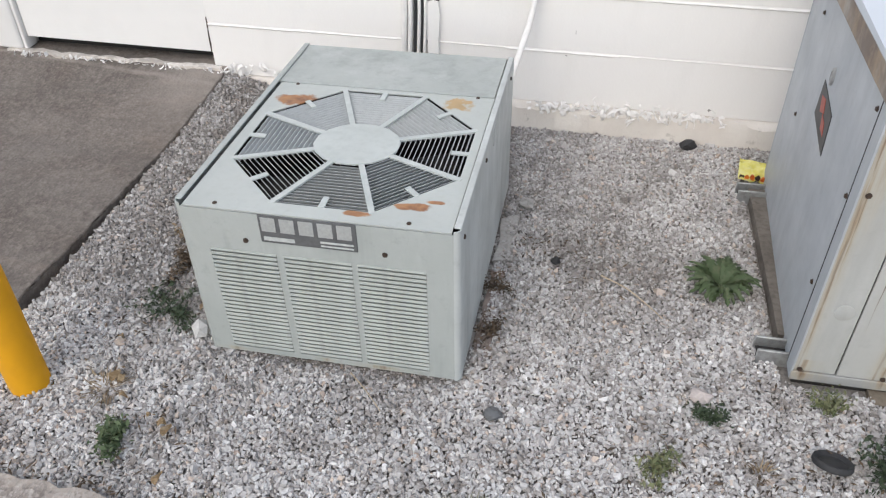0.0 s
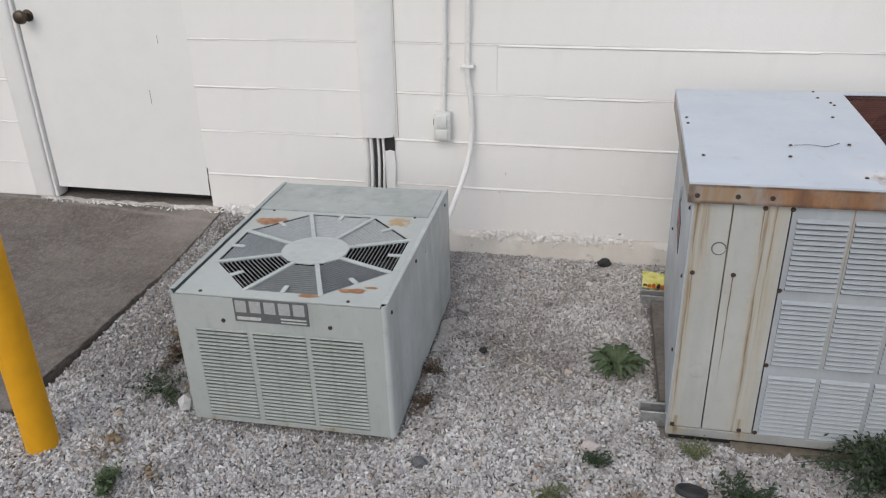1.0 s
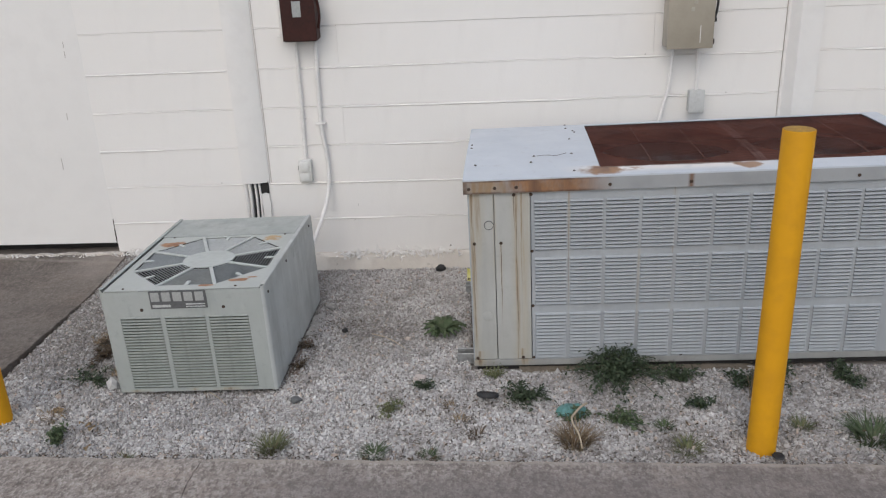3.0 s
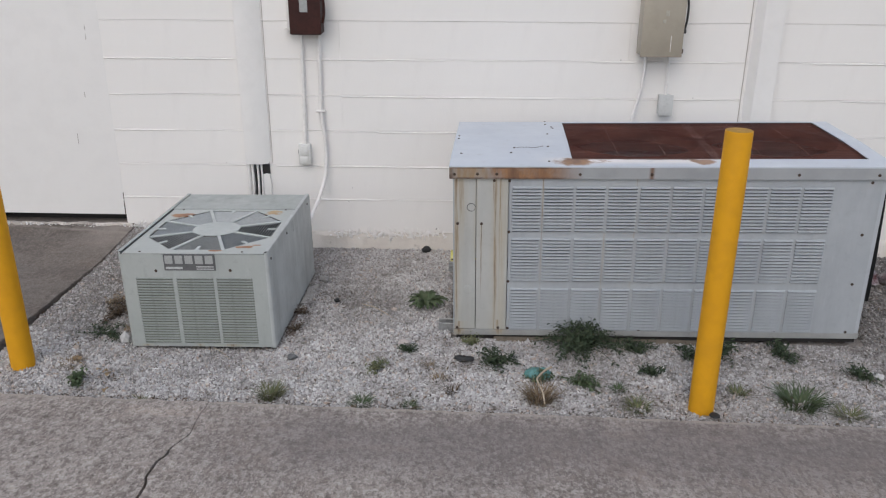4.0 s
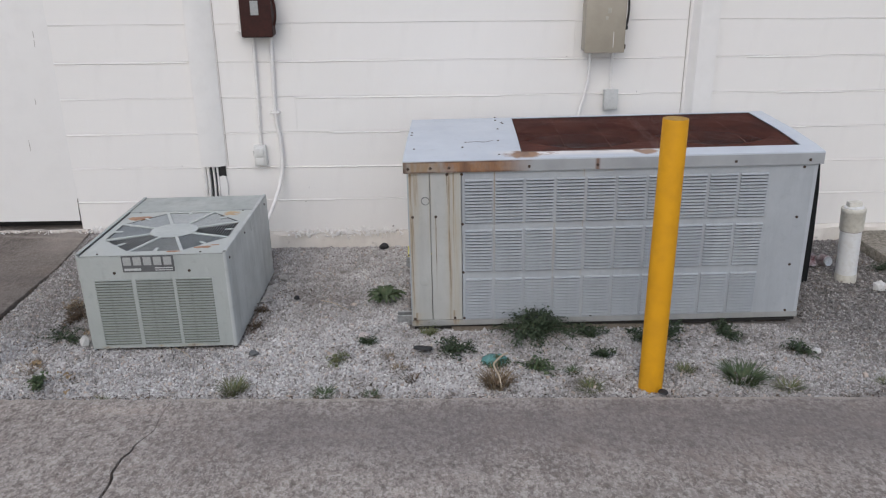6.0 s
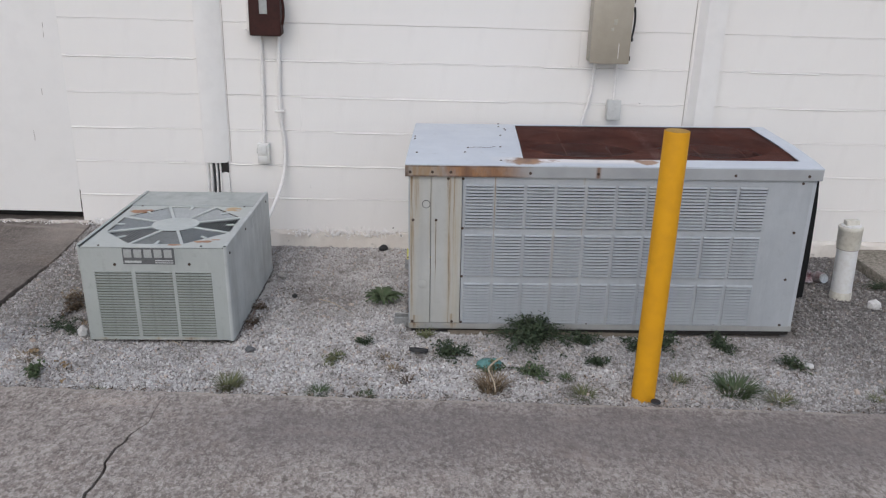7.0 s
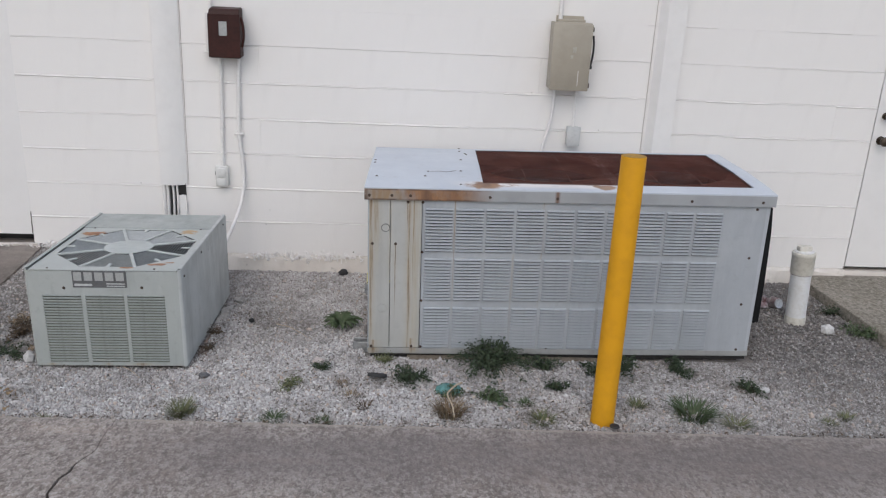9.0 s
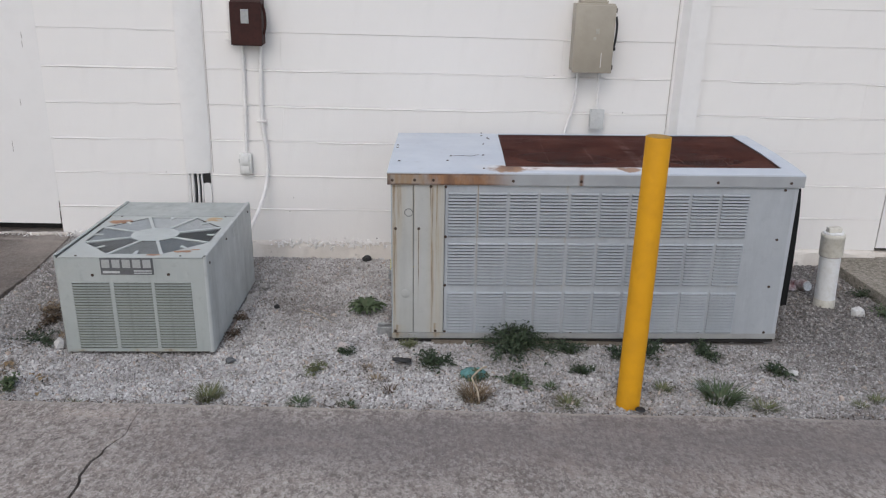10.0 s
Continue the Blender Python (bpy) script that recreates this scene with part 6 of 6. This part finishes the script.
def leafy(x, y, r, h, n, material, label, seed, size=0.011):
    """A low broad-leaved weed: stems with many small leaves."""
    rng = random.Random(seed)
    ob = thing("weed", x, y, 0, label, "weed", "weeds in the gravel")
    stems, leaves = bmesh.new(), bmesh.new()
    for k in range(max(9, n // 20)):
        a, reach = rng.uniform(0, 6.283), r * rng.uniform(0.3, 1.35)
        tip = Vector((x + reach * math.cos(a), y + reach * math.sin(a), h * rng.uniform(0.2, 1.0) * max(0.15, 1.15 - 0.8 * reach / r)))
        mid = Vector((x, y, 0)).lerp(tip, 0.5) + Vector((0, 0, 0.18 * h))
        pts = curve_points([(x + rng.uniform(-0.015, 0.015), y + rng.uniform(-0.015, 0.015), -0.01), mid, tip], 5)
        tube(stems, pts, 0.0016, 4, 0.5)
        for j in range(28):
            t = rng.uniform(0.2, 1.0)
            p = pts[min(int(t * (len(pts) - 1)), len(pts) - 1)] + Vector([rng.gauss(0, 0.010) for _ in range(3)])
            p.z = max(p.z, 0.004)
            turn = Euler((rng.uniform(-0.8, 0.8), rng.uniform(-0.8, 0.8), rng.uniform(0, 6.28))).to_matrix()
            s = size * rng.uniform(0.4, 1.1)
            pts2 = [Vector((-s, 0, 0)), Vector((0, -0.45 * s, 0.12 * s)), Vector((s, 0, 0.0)), Vector((0, 0.45 * s, 0.12 * s))]
            v = [leaves.verts.new(p + turn @ q) for q in pts2]
            leaves.faces.new((v[0], v[1], v[2]))
            leaves.faces.new((v[0], v[2], v[3]))
    tagged(part("stalk", stems, material, ob), kind="stuff")
    tagged(part("foliage", leaves, material, ob), kind="stuff")
    return ob


def rosette(x, y, r, h, n, material, label, seed):
    """A rosette of long toothed leaves, each of its own."""
    rng = random.Random(seed)
    ob = thing("weed", x, y, 0, label, "weed", "weeds in the gravel")
    for k in range(n):
        bm = bmesh.new()
        a = 6.283 * k / n * 2.618 + rng.uniform(-0.2, 0.2)
        out, side = Vector((math.cos(a), math.sin(a), 0)), Vector((-math.sin(a), math.cos(a), 0))
        reach, hh, wid = r * rng.uniform(0.6, 1.05), h * rng.uniform(0.4, 1.0), 0.0120 * rng.uniform(0.8, 1.3)
        rows = []
        for i in range(13):
            t = i / 12
            w = wid * (0.25 + math.sin(math.pi * min(t * 0.92 + 0.06, 1.0))) * (1.0 if i % 2 else 0.5)
            p = Vector((x, y, 0.004)) + out * reach * t + Vector((0, 0, hh * math.sin(2.4 * t)))
            rows.append([bm.verts.new(p - side * w + Vector((0, 0, 0.004))), bm.verts.new(p), bm.verts.new(p + side * w + Vector((0, 0, 0.004)))])
        for p, q in zip(rows, rows[1:]):
            for i in (0, 1):
                bm.faces.new((p[i], p[i + 1], q[i + 1], q[i]))
        part("leaf", bm, material, ob)
    return ob


rosette(0.612, 2.135, 0.108, 0.042, 46, GRASS, "green rosette weed with toothed leaves beside the large unit", 1)
leafy(1.315, 1.735, 0.18, 0.145, 1500, BUSH, "dark green bushy weed before the large unit", 2)
leafy(0.925, 1.575, 0.095, 0.075, 420, BUSH, "low dark green weed beside a black cap", 3)
leafy(1.565, 1.70, 0.10, 0.06, 300, BUSH, "low dark green weed at the large unit's skid", 4)
leafy(1.94, 1.71, 0.11, 0.07, 300, BUSH, "dark ragged weed at the large unit's skid", 5)
leafy(2.17, 1.70, 0.085, 0.075, 300, BUSH, "dark green weed under the large unit's corner", 6)
leafy(2.44, 1.515, 0.07, 0.05, 220, BUSH, "small dark weed beside a white stone", 7)
leafy(1.275, 1.40, 0.08, 0.05, 240, GRASS, "low green weed in gravel", 8)
leafy(1.59, 1.50, 0.06, 0.045, 160, BUSH, "small green weed in gravel", 9)
leafy(1.115, 1.42, 0.06, 0.045, 160, GRASS, "green weed under a crushed cup", 10)
leafy(0.555, 1.655, 0.055, 0.028, 140, BUSH, "small flat weed in gravel", 11, 0.008)
leafy(-0.825, 1.765, 0.10, 0.032, 300, BUSH, "flat dark weed between slab and small unit", 12, 0.009)
leafy(-0.75, 1.325, 0.05, 0.055, 220, GRASS, "fresh green weed near the yard slab", 13)
leafy(0.43, 1.50, 0.055, 0.035, 150, MIXED, "small yellow-green weed in gravel", 14, 0.009)
leafy(3.335, 2.15, 0.10, 0.05, 360, GRASS, "green weed along the pale pad", 15)
leafy(3.325, 2.44, 0.075, 0.04, 260, BUSH, "dark mossy weed at the pale pad's edge", 48, 0.008)
leafy(2.98, 2.72, 0.05, 0.04, 120, GRASS, "small weed at the wall's foot", 16)
grass(0.05, 1.255, 0.085, 0.085, 150, MIXED, "yellow-green grass tuft at the slab's edge", 21)
grass(2.10, 1.285, 0.125, 0.085, 190, GRASS, "green grass tuft near the bollard", 22, 0.0036)
grass(1.10, 1.275, 0.10, 0.10, 240, STRAW, "dry brown weed clump at the slab's edge", 23)
grass(1.47, 1.235, 0.075, 0.045, 110, MIXED, "short grass at the slab's edge", 24)
grass(1.89, 1.36, 0.06, 0.045, 80, MIXED, "short grass beside the bollard", 25)
grass(2.26, 1.22, 0.09, 0.04, 90, MIXED, "sparse grass at the slab's edge", 26)
grass(0.41, 1.225, 0.07, 0.035, 90, GRASS, "short grass at the slab's edge", 27)
grass(0.60, 1.21, 0.05, 0.03, 60, GRASS, "short grass at the slab's edge", 28)
grass(0.70, 1.42, 0.05, 0.04, 34, STRAW, "thin dry stalks in gravel", 29)
grass(0.66, 1.53, 0.04, 0.035, 26, STRAW, "thin dry stalks in gravel", 30)
grass(1.80, 1.56, 0.05, 0.20, 46, STRAW, "tall dry brown stalks behind the bollard", 38)
grass(1.42, 1.37, 0.05, 0.03, 60, GRASS, "short grass in gravel", 31)
grass(2.75, 1.285, 0.05, 0.04, 60, MIXED, "short grass in gravel", 32)
grass(-0.45, 1.20, 0.05, 0.03, 40, MIXED, "short grass at the slab's edge", 33)
grass(-1.13, 2.95, 0.03, 0.09, 14, STRAW, "dry stalks at the door's corner", 34)
grass(-1.26, 2.93, 0.03, 0.09, 10, STRAW, "dry stalks at the door's corner", 35)
leafy(-0.70, 1.79, 0.04, 0.05, 110, STRAW, "dry brown weed at the small unit's side", 36)
leafy(0.02, 1.84, 0.06, 0.03, 160, LITTER, "dry brown weed creeping along the small unit's side", 39, 0.007)
leafy(0.01, 2.02, 0.045, 0.025, 100, LITTER, "dry brown weed on rotten timber", 40, 0.007)
leafy(-0.865, 1.93, 0.075, 0.075, 300, LITTER, "dry brown weed beside the small unit", 41, 0.010)
leafy(-0.925, 2.10, 0.07, 0.055, 200, STRAW, "dry straw-coloured weed between slab and unit", 42, 0.009)
leafy(-0.885, 2.02, 0.075, 0.06, 220, LITTER, "low dead weed between slab and unit", 43, 0.008)
grass(-0.86, 1.47, 0.075, 0.030, 90, STRAW, "flattened dry grass on gravel", 44)
grass(0.76, 1.33, 0.05, 0.04, 40, LITTER, "thin dark stalks in gravel", 45)
grass(2.66, 1.245, 0.05, 0.03, 50, MIXED, "short yellow grass at the slab's edge", 46)
leafy(1.80, 1.66, 0.10, 0.06, 240, BUSH, "dark ragged weed behind the bollard", 47)
leafy(0.83, 1.735, 0.05, 0.03, 100, MIXED, "small weed under the large unit's corner", 37, 0.008)

# bits of leaf and bark fallen between the stones
rng = random.Random(17)
verts, faces = [], []
spots = [(-0.72, 1.38), (-0.86, 1.7), (0.05, 1.27), (0.44, 1.5), (0.6, 1.25), (0.7, 1.45), (0.9, 1.55), (1.1, 1.28), (1.3, 1.7), (1.45, 1.3), (1.7, 1.3), (1.9, 1.68), (2.1, 1.3), (2.4, 1.5), (2.9, 2.55), (2.95, 2.75), (3.2, 2.6), (3.25, 2.45), (2.85, 2.2), (2.6, 1.9), (3.15, 2.18), (0.15, 2.2), (-0.95, 2.1)]
for n in range(1300):
    if n % 5 == 0:
        x, y = rng.uniform(-1.15, 3.3), rng.uniform(1.2, 2.9)
    elif n % 5 == 1:
        x = rng.uniform(-1.0, 3.3)
        y = 1.18 - 0.0264 * x + abs(rng.gauss(0, 0.02))
    else:
        cx, cy = rng.choice(spots)
        x, y = cx + rng.gauss(0, 0.07), max(cy + rng.gauss(0, 0.06), 1.18)
    if (-0.69 < x < -0.01 and y > 1.65) or (x > 0.73 and y > 1.80 and x < 2.6) or (x < -1.18 and y > 1.5):
        continue
    s, w = rng.uniform(0.004, 0.014), rng.uniform(0.0015, 0.004)
    turn = Euler((rng.uniform(-0.5, 0.5), rng.uniform(-0.5, 0.5), rng.uniform(0, 6.28))).to_matrix()
    base = len(verts)
    c = Vector((x, y, 0.006 + 0.004 * rng.random()))
    for q in ((-s, 0, 0), (0, -w, 0.001), (s, 0, 0), (0, w, 0.001), (0, 0, 0.003)):
        verts.append(tuple(c + turn @ Vector(q)))
    faces += [(base + a, base + b, base + 4) for a, b in ((0, 1), (1, 2), (2, 3), (3, 0))] + [(base + 3, base + 2, base + 1, base)]
me = bpy.data.meshes.new("leaf_litter")
me.from_pydata(verts, [], faces)
me.materials.append(LITTER)
tagged(new("leaf_litter", me), "scattered dark bits of leaf and bark on gravel", "leaf litter", kind="stuff")

# ---- gravel ----
grng = np.random.default_rng(5)
CHIP_V = np.array([(x, y, z) for x in (-1, 1) for y in (-1, 1) for z in (-1, 1)]) * 0.62
CHIP_F = np.array([(0, 1, 3), (0, 3, 2), (4, 6, 7), (4, 7, 5), (0, 4, 5), (0, 5, 1), (2, 3, 7), (2, 7, 6), (0, 2, 6), (0, 6, 4), (1, 5, 7), (1, 7, 3)])


def bed(x, y):
    """Where gravel lies, clear of slabs and cabinets."""
    edge = 1.166 - 0.0264 * x
    ok = (y > edge + 0.004) & (y < 2.945) & (x < 3.36) & ((x > -1.20) | (y < 1.55)) & (x > -3.0)
    ok &= ~((x > SX0 + 0.03) & (x < SX1 - 0.03) & (y > SY0 + 0.03) & (y < SY1 - 0.03))
    ok &= ~((x > BX0 + 0.10) & (x < BX1 - 0.15) & (y > BY0 + 0.12) & (y < BY1 - 0.12))
    ok &= ~((x > 0.94) & (x < 1.85) & (y > 1.785) & (y < 1.9))
    return ok


def stones(step, lo, hi, zlo, zhi, keep=1.0):
    gx, gy = np.meshgrid(np.arange(-3.0, 3.4, step), np.arange(1.05, 2.97, step))
    x = gx.ravel() + grng.uniform(-0.5, 0.5, gx.size) * step
    y = gy.ravel() + grng.uniform(-0.5, 0.5, gx.size) * step
    ok = bed(x, y) & (grng.random(x.size) < keep)
    x, y = x[ok], y[ok]
    size = grng.uniform(lo, hi, x.size) * np.exp(grng.normal(0, 0.22, x.size))
    rise = np.interp(y, [1.2, 1.56, 2.45, 2.8, 2.965], [0.0, 0.016, 0.046, 0.084, 0.115]) * np.clip((-0.74 - x) / 0.38, 0, 1)
    near = np.maximum(np.maximum(SX0 - x, x - SX1), np.maximum(SY0 - y, y - SY1))
    hollow = 0.014 * np.clip(1 - near / 0.03, 0, 1)
    under = np.maximum(np.maximum(BX0 - x, x - BX1 - 0.03), np.maximum(BY0 - y, y - BY1))
    hollow += 0.022 * np.clip(1 - (under - 0.012) / 0.012, 0, 1)
    return np.stack([x, y, grng.uniform(zlo, zhi, x.size) + rise - hollow - 0.007], 1), size


c1, s1 = stones(0.0082, 0.0058, 0.0080, -0.0066, -0.003)
c2, s2 = stones(0.0115, 0.0042, 0.0070, -0.003, 0.003, 0.75)
c3, s3 = stones(0.065, 0.0085, 0.0130, -0.003, 0.003, 0.35)
cen, siz = np.concatenate([c1, c2, c3]), np.concatenate([s1, s2, s3])
count = len(cen)
q = grng.normal(size=(count, 4))
q /= np.linalg.norm(q, axis=1)[:, None]
w, i, j, k = q.T
R = np.stack([1 - 2 * (j * j + k * k), 2 * (i * j - k * w), 2 * (i * k + j * w), 2 * (i * j + k * w), 1 - 2 * (i * i + k * k), 2 * (j * k - i * w),
              2 * (i * k - j * w), 2 * (j * k + i * w), 1 - 2 * (i * i + j * j)], 1).reshape(count, 3, 3)
shape = np.stack([grng.uniform(1.0, 1.6, count), grng.uniform(0.70, 1.05, count), grng.uniform(0.48, 0.82, count)], 1)
local = CHIP_V[None] * shape[:, None] * siz[:, None, None] * grng.uniform(0.5, 1.3, (count, 8, 3))
verts = np.einsum("nij,nvj->nvi", R, local) + cen[:, None]
faces = (CHIP_F[None] + 8 * np.arange(count)[:, None, None]).reshape(-1, 3)
me = bpy.data.meshes.new("gravel")
me.vertices.add(8 * count)
me.vertices.foreach_set("co", verts.astype(np.float32).ravel())
me.loops.add(faces.size)
me.loops.foreach_set("vertex_index", faces.astype(np.int32).ravel())
me.polygons.add(len(faces))
me.polygons.foreach_set("loop_start", np.arange(0, faces.size, 3, dtype=np.int32))
me.update(calc_edges=True)
me.shade_flat()
me.materials.append(GRAVEL)
tagged(new("gravel", me), "bed of white and grey marble chips", "gravel", kind="stuff")
